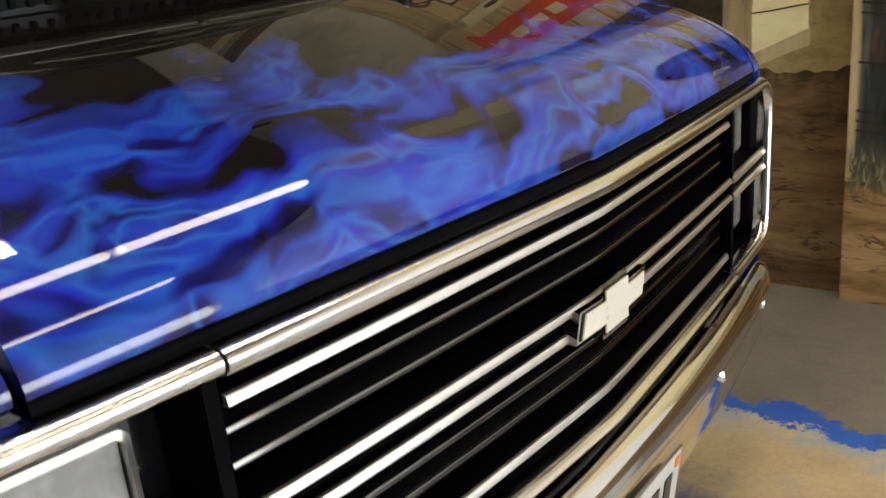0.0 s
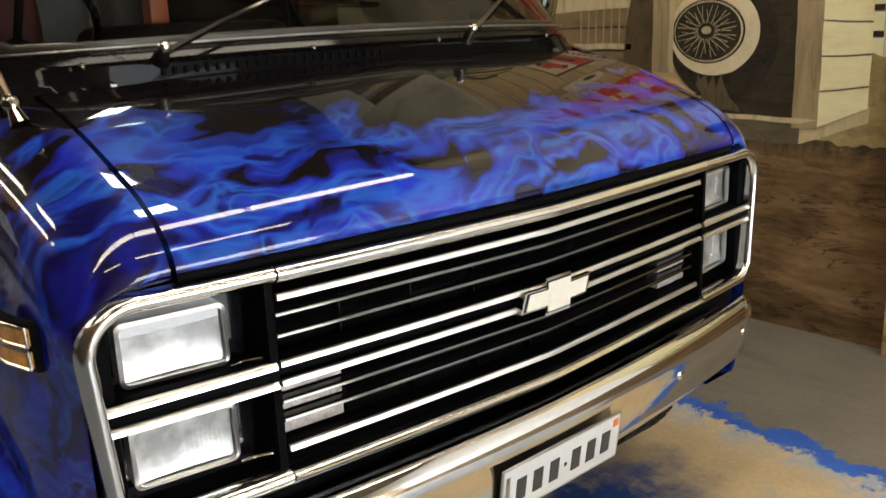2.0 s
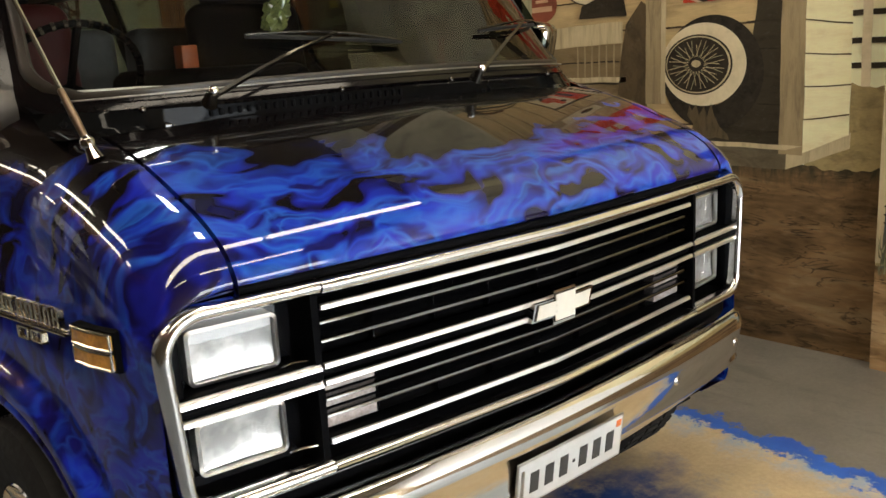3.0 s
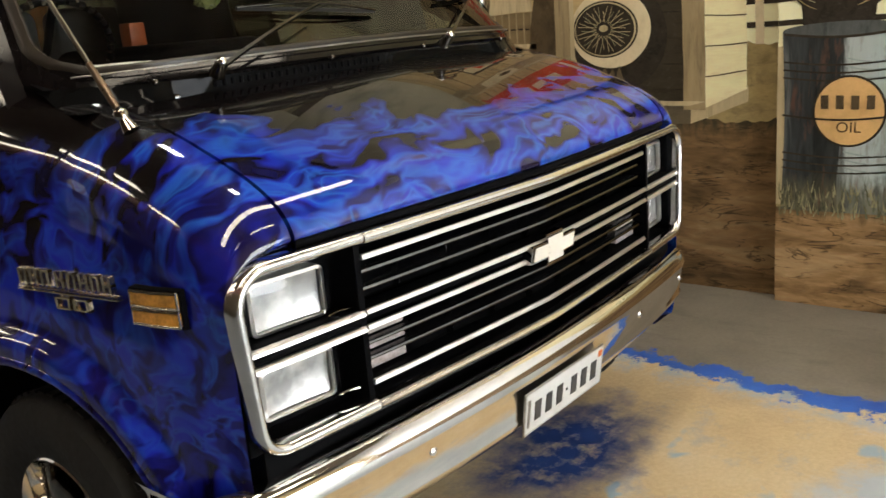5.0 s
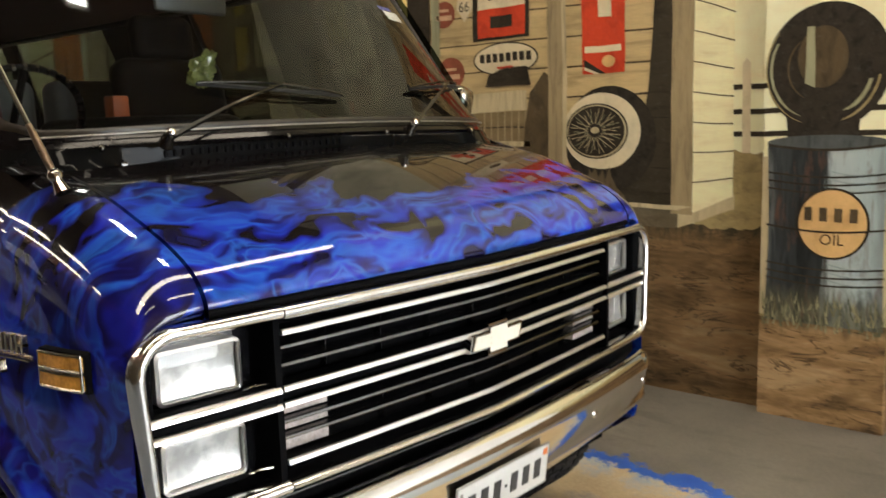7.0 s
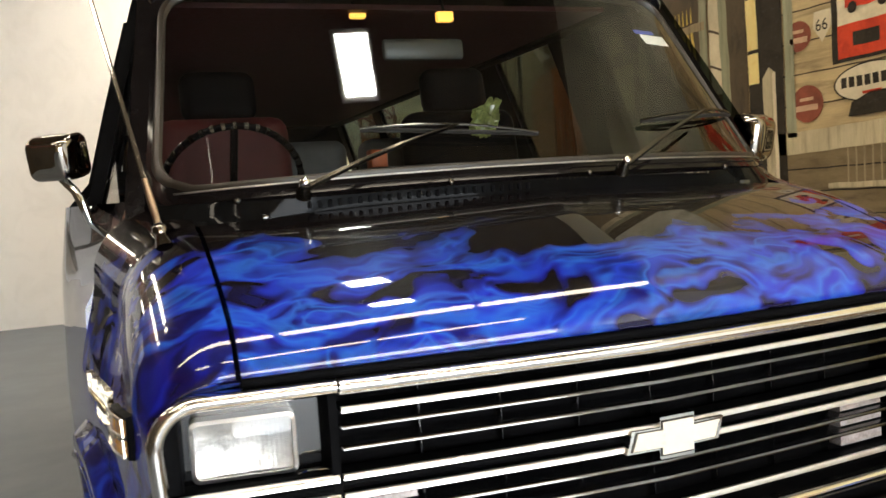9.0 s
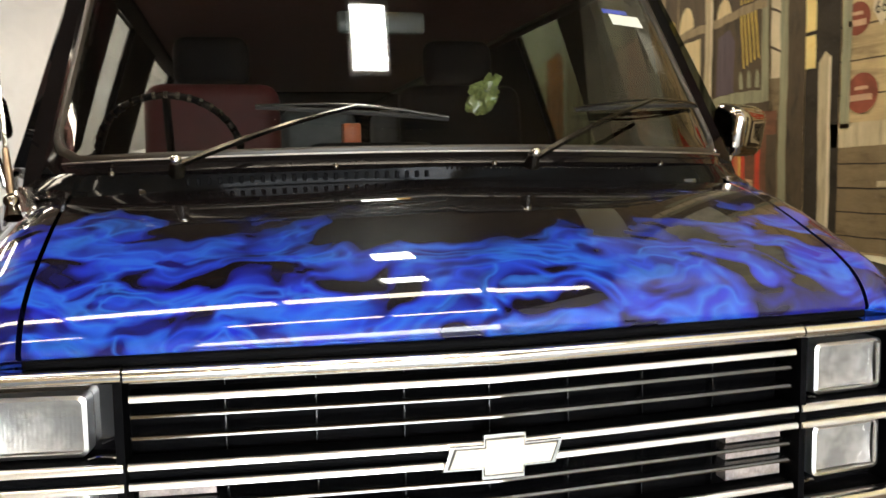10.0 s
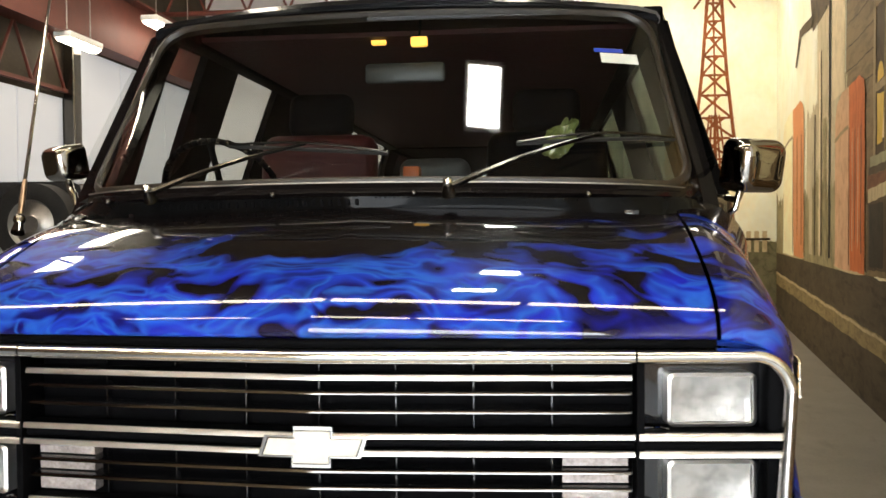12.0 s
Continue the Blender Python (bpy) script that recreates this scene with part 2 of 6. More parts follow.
def floor_paint():
    """Worn concrete: tan bare field, a grey painted walk by the wall and a ragged blue edge between them."""
    m, nt, b = nodes_of("floor_paint")
    x, y, z = axes(nt)
    ragged = noise_node(nt, 5, 8, 0.7)
    fine = noise_node(nt, 60, 6, 0.7)
    blot = noise_node(nt, 2.2, 8, 0.65)
    edge = calc(nt, "MULTIPLY_ADD", y, -0.1, x)
    edge = calc(nt, "MULTIPLY_ADD", calc(nt, "SUBTRACT", ragged, 0.5), 0.40, edge)
    edge = calc(nt, "MULTIPLY_ADD", calc(nt, "SUBTRACT", fine, 0.5), 0.10, edge)
    tan = ramp(nt, blot, [(0.25, (0.40, 0.28, 0.15)), (0.5, (0.62, 0.48, 0.28)), (0.72, (0.70, 0.58, 0.39))])
    tan = mixc(nt, 0.3, tan, ramp(nt, fine, [(0.3, (0.30, 0.21, 0.13)), (0.7, (0.66, 0.54, 0.36))]))
    haze = noise_node(nt, 3.7, 9, 0.7, (1, 1.3, 1))
    drift = ramp(nt, haze, [(0.55, (0, 0, 0)), (0.66, (1, 1, 1))])
    tan = mixc(nt, calc(nt, "MULTIPLY", drift, 0.45), tan, (0.30, 0.35, 0.42))
    grey = ramp(nt, blot, [(0.28, (0.125, 0.108, 0.085)), (0.5, (0.20, 0.175, 0.138)), (0.72, (0.27, 0.24, 0.195))])
    grey = mixc(nt, 0.28, grey, ramp(nt, fine, [(0.3, (0.075, 0.066, 0.056)), (0.75, (0.24, 0.22, 0.19))]))
    scuff = noise_node(nt, 7, 7, 0.7, (1, 0.45, 1), 0.4)
    grey = mixc(nt, calc(nt, "MULTIPLY", ramp(nt, scuff, [(0.54, (0, 0, 0)), (0.68, (1, 1, 1))]), 0.35), grey, (0.075, 0.062, 0.045))
    blue = ramp(nt, ragged, [(0.3, (0.02, 0.08, 0.42)), (0.7, (0.04, 0.16, 0.62))])

    def step(v, lo, hi):
        mr = nt.nodes.new("ShaderNodeMapRange")
        mr.inputs["From Min"].default_value = lo
        mr.inputs["From Max"].default_value = hi
        link(nt, v, mr.inputs["Value"])
        return mr.outputs["Result"]
    fringe = noise_node(nt, 9, 7, 0.7)
    wash = calc(nt, "MULTIPLY", step(edge, 1.08, 1.20), step(fringe, 0.42, 0.58))
    tan = mixc(nt, calc(nt, "MULTIPLY", wash, 0.8), tan, (0.22, 0.36, 0.56))
    daubs = noise_node(nt, 4.3, 3, 0.5, (1, 1.5, 1), 0.3)
    tan = mixc(nt, calc(nt, "MULTIPLY", step(daubs, 0.66, 0.71), 0.75), tan, (0.24, 0.40, 0.58))
    col = mixc(nt, step(edge, 1.19, 1.21), tan, blue)
    col = mixc(nt, step(edge, 1.275, 1.295), col, grey)
    # an old blue spill below the nose
    px = calc(nt, "SUBTRACT", x, 0.50)
    py = calc(nt, "SUBTRACT", y, 0.22)
    r = calc(nt, "SQRT", calc(nt, "ADD", calc(nt, "MULTIPLY", px, px), calc(nt, "MULTIPLY", calc(nt, "MULTIPLY", py, py), 2.5)))
    r = calc(nt, "MULTIPLY_ADD", calc(nt, "SUBTRACT", ragged, 0.5), 0.7, r)
    col = mixc(nt, calc(nt, "MULTIPLY", step(r, 0.46, 0.18), step(fringe, 0.30, 0.5)), col, (0.02, 0.06, 0.24))
    # unseen floor in front of the van, made pale blue-grey to brighten the chrome
    front = calc(nt, "ADD", y, calc(nt, "MULTIPLY", calc(nt, "SUBTRACT", ragged, 0.5), 0.5))
    west = calc(nt, "ADD", x, calc(nt, "MULTIPLY", calc(nt, "SUBTRACT", ragged, 0.5), 0.5))
    pale = ramp(nt, blot, [(0.3, (0.34, 0.40, 0.47)), (0.7, (0.52, 0.56, 0.60))])
    col = mixc(nt, calc(nt, "MULTIPLY", step(front, -0.42, -0.58), step(calc(nt, "MULTIPLY_ADD", y, 1.2, west), 0.14, 0.0)), col, pale)
    # the unseen far aisle is made blue-grey for its reflection in the flank
    aisle = calc(nt, "MULTIPLY_ADD", calc(nt, "SUBTRACT", ragged, 0.5), 0.2, x)
    col = mixc(nt, step(aisle, -0.95, -1.05), col, ramp(nt, blot, [(0.3, (0.12, 0.14, 0.17)), (0.7, (0.20, 0.225, 0.255))]))
    link(nt, col, b.inputs["Base Color"])
    link(nt, calc(nt, "MULTIPLY_ADD", blot, 0.3, 0.4), b.inputs["Roughness"])
    bump(nt, b, fine, 0.2, 0.002)
    return m


FLOOR = floor_paint()

# ---- mesh helpers ----


def part(name, bm, material, parent=None, label="", smooth=True):
    me = bpy.data.meshes.new(name)
    bmesh.ops.recalc_face_normals(bm, faces=bm.faces)
    bm.to_mesh(me)
    bm.free()
    me.materials.append(material)
    if smooth:
        me.shade_smooth()
        me.set_sharp_from_angle(angle=radians(38))
    ob = new(name, me)
    if parent:
        ob.parent = parent
    if label:
        ob["label"] = label
    return ob


def thing(name, label, category, group="", kind=""):
    return tagged(new(name), label, category, group, kind)


def box(bm, lo, hi, bevel=0.0, m=None, seg=2):
    g = bmesh.ops.create_cube(bm, size=1)
    c = [(a + b) / 2 for a, b in zip(lo, hi)]
    s = [b - a for a, b in zip(lo, hi)]
    for v in g["verts"]:
        v.co = Vector((c[0] + v.co.x * s[0], c[1] + v.co.y * s[1], c[2] + v.co.z * s[2]))
    if bevel:
        es = {e for v in g["verts"] for e in v.link_edges}
        r = bmesh.ops.bevel(bm, geom=list(es), offset=bevel, segments=seg, affect="EDGES", profile=0.5)
        vs = {v for f in r["faces"] for v in f.verts}
        g["verts"] = [v for v in g["verts"] if v.is_valid] + [v for v in vs]
    if m is not None:
        bmesh.ops.transform(bm, matrix=m, verts=list({v for v in g["verts"] if v.is_valid}))


def boxed(lo, hi, bevel=0.0, m=None, seg=2):
    bm = bmesh.new()
    box(bm, lo, hi, bevel, m, seg)
    return bm


def loft(bm, rows, closed=False, cap=False):
    """Quads between rows of points of equal length."""
    vs = [[bm.verts.new(p) for p in r] for r in rows]
    for a, b in zip(vs, vs[1:]):
        n = len(a)
        for k in range(n if closed else n - 1):
            j = (k + 1) % n
            bm.faces.new((a[k], a[j], b[j], b[k]))
    if cap and closed:
        bm.faces.new(vs[0])
        bm.faces.new(vs[-1])
    return vs


def tube(bm, pts, r, seg=10, cap=True):
    pts = [Vector(p) for p in pts]
    rs = r if isinstance(r, (list, tuple)) else [r] * len(pts)
    rows = []
    side = None
    for k, p in enumerate(pts):
        d = (pts[min(k + 1, len(pts) - 1)] - pts[max(k - 1, 0)]).normalized()
        if side is None:
            side = d.orthogonal().normalized()
        side = (side - d * side.dot(d)).normalized()
        up = d.cross(side)
        rows.append([p + (side * math.cos(a) + up * math.sin(a)) * rs[k] for a in (2 * math.pi * i / seg for i in range(seg))])
    loft(bm, rows, True, cap)


def turned(bm, profile, seg=48, m=None):
    """A body of revolution about the x axis from (x, radius) pairs."""
    rows = []
    for i in range(seg):
        a = 2 * math.pi * i / seg
        row = [Vector((px, r * math.cos(a), r * math.sin(a))) for px, r in profile]
        rows.append([m @ p for p in row] if m is not None else row)
    rows.append(rows[0])
    loft(bm, rows)
    bmesh.ops.remove_doubles(bm, verts=bm.verts, dist=1e-6)


def slab(bm, poly, y0, y1, yfun=None):
    """A plate from an (x, z) outline between two depths; yfun bends it in plan."""
    f = yfun or (lambda x: 0.0)
    a = [bm.verts.new((x, f(x) + y0, z)) for x, z in poly]
    b = [bm.verts.new((x, f(x) + y1, z)) for x, z in poly]
    n = len(poly)
    bm.faces.new(a)
    bm.faces.new(b[::-1])
    for k in range(n):
        j = (k + 1) % n
        bm.faces.new((a[k], b[k], b[j], a[j]))


def rounded_rect(x0, x1, z0, z1, r, n=6):
    pts = []
    for cx, cz, a0 in ((x1 - r, z1 - r, 0), (x0 + r, z1 - r, 90), (x0 + r, z0 + r, 180), (x1 - r, z0 + r, 270)):
        for k in range(n + 1):
            a = radians(a0 + 90 * k / n)
            pts.append((cx + r * math.cos(a), cz + r * math.sin(a)))
    return pts


def lerp(a, b, t):
    return a + (b - a) * t


def curve_at(table, t):
    """Smooth value of a short table of (t, value) pairs."""
    if t <= table[0][0]:
        return table[0][1]
    for (t0, v0), (t1, v1) in zip(table, table[1:]):
        if t <= t1:
            u = (t - t0) / (t1 - t0)
            return lerp(v0, v1, u)
    return table[-1][1]


def spline(points, n):
    """n + 1 points on a Catmull-Rom curve through the given ones."""
    p = [Vector(q) for q in points]
    p = [2 * p[0] - p[1]] + p + [2 * p[-1] - p[-2]]
    out = []
    m = len(p) - 3
    for i in range(n + 1):
        u = i / n * m
        k = min(int(u), m - 1)
        t = u - k
        a, b, c, d = p[k:k + 4]
        out.append(0.5 * (2 * b + (c - a) * t + (2 * a - 5 * b + 4 * c - d) * t * t + (3 * b - a - 3 * c + d) * t ** 3))
    return out


# ---- the hall ----
WALL_X = 2.197
WALL_H = 4.6

bm = boxed((-7.2, -9.2, -0.2), (4.4, 14.2, 0.0))
tagged(part("floor", bm, FLOOR, smooth=False), "worn concrete floor, tan with grey walk and blue edge paint", "floor", kind="structure")
SKY = brushed_paint("painted_sky", (0.84, 0.74, 0.54), (0.70, 0.58, 0.37), stretch=(1, 0.6, 1.4), scale=2.0, smoky=0.12)
SKY_PALE = brushed_paint("painted_pale_sky", (0.90, 0.84, 0.70), (0.78, 0.68, 0.50), stretch=(1, 0.8, 0.6), scale=2.0, smoky=0.10)
SIDING = brushed_paint("painted_siding", (0.50, 0.385, 0.21), (0.24, 0.18, 0.10), stretch=(1, 0.5, 5), scale=4)
PALE_BOARD = brushed_paint("painted_pale_boards", (0.80, 0.70, 0.47), (0.62, 0.52, 0.32), 0.2, (1, 0.6, 3), 5)


def soil_paint(name, bright, shade=None):
    """Painted earth: long level strokes of ochre and umber with dark cracks."""
    m, nt, b = nodes_of(name)
    k = bright
    band = noise_node(nt, 2.1, 4, 0.55, (1, 0.8, 3.2), 1.0)
    grit = noise_node(nt, 9, 4, 0.6, (1, 0.75, 3.6), 0.9)
    crack = noise_node(nt, 5.5, 3, 0.5, (1, 0.7, 3.4), 1.5)
    col = ramp(nt, band, [(0.28, (0.035 * k, 0.022 * k, 0.012 * k)), (0.43, (0.20 * k, 0.12 * k, 0.048 * k)), (0.58, (0.42 * k, 0.25 * k, 0.11 * k)), (0.72, (0.55 * k, 0.38 * k, 0.20 * k))])
    col = mixc(nt, 0.42, col, ramp(nt, grit, [(0.32, (0.03, 0.02, 0.012)), (0.6, (0.27 * k, 0.16 * k, 0.08 * k)), (0.75, (0.42 * k, 0.30 * k, 0.18 * k))]))
    gap = calc(nt, "ABSOLUTE", calc(nt, "SUBTRACT", crack, 0.5))
    dash = calc(nt, "MULTIPLY", ramp(nt, gap, [(0.006, (0.75, 0.75, 0.75)), (0.035, (0, 0, 0))]), ramp(nt, noise_node(nt, 6.5, 3, 0.6, (1, 1, 1.6)), [(0.47, (0, 0, 0)), (0.58, (1, 1, 1))]))
    col = mixc(nt, dash, col, (0.025, 0.017, 0.010))
    if shade is not None:
        # a dark painted tuft line feathering down from the top
        x, y, z = axes(nt)
        tuft = noise_node(nt, 14, 6, 0.7, (1, 2.2, 0.7), 0.6)
        hgt = calc(nt, "MULTIPLY_ADD", calc(nt, "SUBTRACT", tuft, 0.5), 0.22, z)
        mr = nt.nodes.new("ShaderNodeMapRange")
        mr.inputs["From Min"].default_value = shade - 0.05
        mr.inputs["From Max"].default_value = shade + 0.04
        link(nt, hgt, mr.inputs["Value"])
        col = mixc(nt, calc(nt, "MULTIPLY", mr.outputs["Result"], 0.85), col, (0.040, 0.038, 0.022))
    link(nt, col, b.inputs["Base Color"])
    b.inputs["Roughness"].default_value = 0.6
    b.inputs["Specular IOR Level"].default_value = 0.12
    bump(nt, b, grit, 0.15, 0.001)
    return m


def drum_paint():
    """Painted oil drum: slate in shade turning to pale blue steel, with runs of rust."""
    m, nt, b = nodes_of("painted_drum")
    x, y, z = axes(nt)
    runs = noise_node(nt, 9, 5, 0.6, (1, 4, 0.5), 0.6)
    pos = calc(nt, "ADD", y, calc(nt, "MULTIPLY", calc(nt, "SUBTRACT", runs, 0.5), 0.12))
    mr = nt.nodes.new("ShaderNodeMapRange")
    mr.inputs["From Min"].default_value = 0.098
    mr.inputs["From Max"].default_value = -0.372
    link(nt, pos, mr.inputs["Value"])
    col = ramp(nt, mr.outputs["Result"], [(0.0, (0.13, 0.13, 0.12)), (0.07, (0.034, 0.036, 0.035)), (0.32, (0.014, 0.014, 0.013)), (0.50, (0.022, 0.023, 0.021)),
                                          (0.57, (0.46, 0.50, 0.47)), (0.82, (0.42, 0.49, 0.47)), (1.0, (0.24, 0.27, 0.26))])
    col = mixc(nt, 0.08, col, ramp(nt, runs, [(0.3, (0.02, 0.022, 0.025)), (0.7, (0.30, 0.34, 0.34))]))
    tuft = noise_node(nt, 13, 6, 0.7, (1, 2.4, 0.6), 0.6)
    hgt = calc(nt, "MULTIPLY_ADD", calc(nt, "SUBTRACT", tuft, 0.5), 0.30, z)
    low = nt.nodes.new("ShaderNodeMapRange")
    low.inputs["From Min"].default_value = 0.60
    low.inputs["From Max"].default_value = 0.50
    link(nt, hgt, low.inputs["Value"])
    col = mixc(nt, calc(nt, "MULTIPLY", low.outputs["Result"], 0.85), col, ramp(nt, tuft, [(0.42, (0.045, 0.044, 0.028)), (0.6, (0.17, 0.155, 0.10))]))
    stain = noise_node(nt, 7, 5, 0.6, (1, 3, 0.7), 0.5)
    rusty = calc(nt, "MULTIPLY", ramp(nt, stain, [(0.54, (0, 0, 0)), (0.66, (1, 1, 1))]), 0.5)
    col = mixc(nt, rusty, col, (0.16, 0.07, 0.04))
    link(nt, col, b.inputs["Base Color"])
    b.inputs["Roughness"].default_value = 0.65
    b.inputs["Specular IOR Level"].default_value = 0.1
    return m


SOIL = soil_paint("painted_soil", 0.62, 0.76)
SOIL_LIT = soil_paint("painted_pale_soil", 1.08, 0.42)
DRUM = drum_paint()
TUFT = brushed_paint("painted_tuft", (0.10, 0.078, 0.048), (0.04, 0.032, 0.02), 0.4, (1, 4, 1), 9)
GRASS = brushed_paint("painted_grass", (0.16, 0.15, 0.09), (0.05, 0.05, 0.03), 0.4, (1, 4, 1), 9)
BUSH = brushed_paint("painted_bush", (0.11, 0.115, 0.075), (0.025, 0.03, 0.022), 0.5, (1, 3, 1.5), 12)
HILL = brushed_paint("painted_hill", (0.34, 0.27, 0.14), (0.13, 0.11, 0.06), 0.4, (1, 0.8, 1.6), 7)
SCRUBBLE = brushed_paint("painted_dry_stalk", (0.26, 0.25, 0.16), (0.12, 0.115, 0.07), 0.3, (1, 5, 0.6), 8)
DUSK = brushed_paint("painted_dusk", (0.085, 0.062, 0.036), (0.035, 0.026, 0.016), 0.4, (1, 2, 1), 5)
DARK = brushed_paint("painted_dark", (0.035, 0.028, 0.02), (0.015, 0.012, 0.009), 0.4)
WOODPOST = brushed_paint("painted_post", (0.31, 0.245, 0.15), (0.15, 0.12, 0.075), 0.4, (1, 6, 0.6), 5)
PALE_POST = brushed_paint("painted_pale_post", (0.48, 0.41, 0.27), (0.26, 0.21, 0.14), 0.3, (1, 6, 0.6), 5)
OFFWHITE = brushed_paint("painted_white", (0.62, 0.55, 0.40), (0.46, 0.40, 0.28), 0.2, smoky=0.2)
DULLRED = brushed_paint("painted_dull_red", (0.26, 0.075, 0.045), (0.15, 0.05, 0.03), 0.4, smoky=0.35)
SIGNRED = brushed_paint("painted_red", (0.55, 0.06, 0.025), (0.32, 0.03, 0.015), 0.25)
RUST = brushed_paint("painted_orange", (0.55, 0.17, 0.06), (0.33, 0.08, 0.03), 0.3, (1, 5, 0.7), 5)
PINK = brushed_paint("painted_faded_pink", (0.55, 0.36, 0.24), (0.4, 0.24, 0.15), 0.3)
TYREPAINT = brushed_paint("painted_tyre", (0.03, 0.025, 0.02), (0.012, 0.01, 0.008), 0.5, (1, 3, 3), 8)
YELLOW = brushed_paint("painted_yellow", (0.62, 0.45, 0.10), (0.4, 0.3, 0.08), 0.2)
DISC = brushed_paint("painted_orange_disc", (0.60, 0.39, 0.18), (0.42, 0.26, 0.11), 0.2)
GREENISH = brushed_paint("painted_green_frame", (0.30, 0.30, 0.20), (0.16, 0.16, 0.11), 0.3, (1, 6, 0.6), 5)
DRUMDARK = brushed_paint("painted_drum_shade", (0.075, 0.085, 0.09), (0.03, 0.035, 0.04), 0.4, (1, 5, 0.8), 6)
DRUMLIGHT = brushed_paint("painted_drum_light", (0.27, 0.33, 0.35), (0.16, 0.20, 0.21), 0.3, (1, 5, 0.8), 6)
PLASTER = brushed_paint("wall_plaster", (0.62, 0.52, 0.36), (0.5, 0.4, 0.26), 0.2, scale=3)
# near-black colour stands in for a dark open hall mirrored in the van's side
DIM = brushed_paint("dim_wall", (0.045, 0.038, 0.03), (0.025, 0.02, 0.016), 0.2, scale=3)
UPPERWALL = brushed_paint("upper_wall_paint", (0.50, 0.50, 0.42), (0.36, 0.36, 0.30), 0.3, scale=1.5, smoky=0.5)
WHITEWALL = brushed_paint("white_sheet_wall", (0.88, 0.90, 0.97), (0.80, 0.82, 0.90), 0.1, scale=1.5, smoky=0.1)
REDSTEEL = plain("red_oxide_steel", (0.10, 0.020, 0.010), 0.6, vary=0.3, scale=4, relief=0.1)
CEIL = plain("ceiling_sheet", (0.085, 0.062, 0.038), 0.8, vary=0.2, scale=2, relief=0.05)

# wall beside the van; it bends outward beyond the painted shop corner
BEND_Y, SLOPE, END_Y, SOUTH = 2.25, 0.153, 10.0, -5.6
bm = boxed((WALL_X, SOUTH, 0.0), (WALL_X + 0.2, BEND_Y, WALL_H))
wall_a = tagged(part("wall_east", bm, SKY, smooth=False), "side wall painted with an old filling station mural", "wall", kind="structure")
x_end = WALL_X + SLOPE * (END_Y - BEND_Y)
bm = bmesh.new()
lo = [bm.verts.new(p) for p in ((WALL_X, BEND_Y, 0), (x_end, END_Y, 0), (x_end + 0.2, END_Y, 0), (WALL_X + 0.2, BEND_Y, 0))]
up = [bm.verts.new((v.co.x, v.co.y, WALL_H)) for v in lo]
bm.faces.new(lo[::-1])
bm.faces.new(up)
for k in range(4):
    bm.faces.new((lo[k], lo[(k + 1) % 4], up[(k + 1) % 4], up[k]))
wall_b = tagged(part("wall_east_far", bm, SKY_PALE, smooth=False), "angled side wall painted with petrol pumps and shop windows", "wall", kind="structure")
bm = boxed((-4.4, END_Y, 0), (x_end + 0.2, END_Y + 0.2, WALL_H))
wall_n = tagged(part("wall_north", bm, SKY_PALE, smooth=False), "end wall painted as a hazy yellow sky", "wall", kind="structure")
WEST = -4.2
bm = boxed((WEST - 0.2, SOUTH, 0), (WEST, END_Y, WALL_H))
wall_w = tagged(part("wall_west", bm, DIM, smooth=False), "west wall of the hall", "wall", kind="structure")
# the bright white wall gets its light as a glow of its own
SHEETGLOW = glow("glowing_sheet", (0.93, 0.96, 1.0), 0.27)
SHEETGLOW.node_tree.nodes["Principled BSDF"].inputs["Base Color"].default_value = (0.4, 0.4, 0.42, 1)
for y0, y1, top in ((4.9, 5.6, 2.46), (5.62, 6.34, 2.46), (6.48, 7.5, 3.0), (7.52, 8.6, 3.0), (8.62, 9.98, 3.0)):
    part("wall_sheet", boxed((WEST, y0, 0.7), (WEST + 0.02, y1, top), 0.004), SHEETGLOW, wall_w, "white wall sheet with its own glow", False)
DOOR = (-1.7, 1.9, 2.5)
bm = bmesh.new()
box(bm, (WEST - 0.2, SOUTH - 0.2, 0), (DOOR[0], SOUTH, WALL_H))
box(bm, (DOOR[1], SOUTH - 0.2, 0), (WALL_X + 0.2, SOUTH, WALL_H))
box(bm, (DOOR[0], SOUTH - 0.2, DOOR[2]), (DOOR[1], SOUTH, WALL_H))
tagged(part("wall_south", bm, PLASTER, smooth=False), "plastered wall with a wide open roller door", "wall", kind="structure")
DAY = glow("daylight_haze", (0.90, 0.95, 1.0), 10.0)
tagged(part("backdrop", boxed((-2.4, SOUTH - 0.9, -0.2), (2.19, SOUTH - 0.8, 3.6)), DAY, smooth=False), "bright hazy daylight beyond the open door", "sky", kind="structure")
bm = boxed((-4.4, SOUTH - 0.2, WALL_H), (4.4, END_Y + 0.2, WALL_H + 0.15))
tagged(part("ceiling", bm, CEIL, smooth=False), "sheet metal hall ceiling", "ceiling", kind="structure")


# ---- mural, painted flat on the wall in thin coats ----
def on_a(y, z, coat):
    return (WALL_X - 0.0015 * coat, y, z)


def on_col(y, z, coat):
    return (2.127 - 0.0015 * coat, y, z)


def on_b(y, z, coat):
    n = 0.0015 * coat
    return (WALL_X + SLOPE * (y - BEND_Y) - n, y, z)


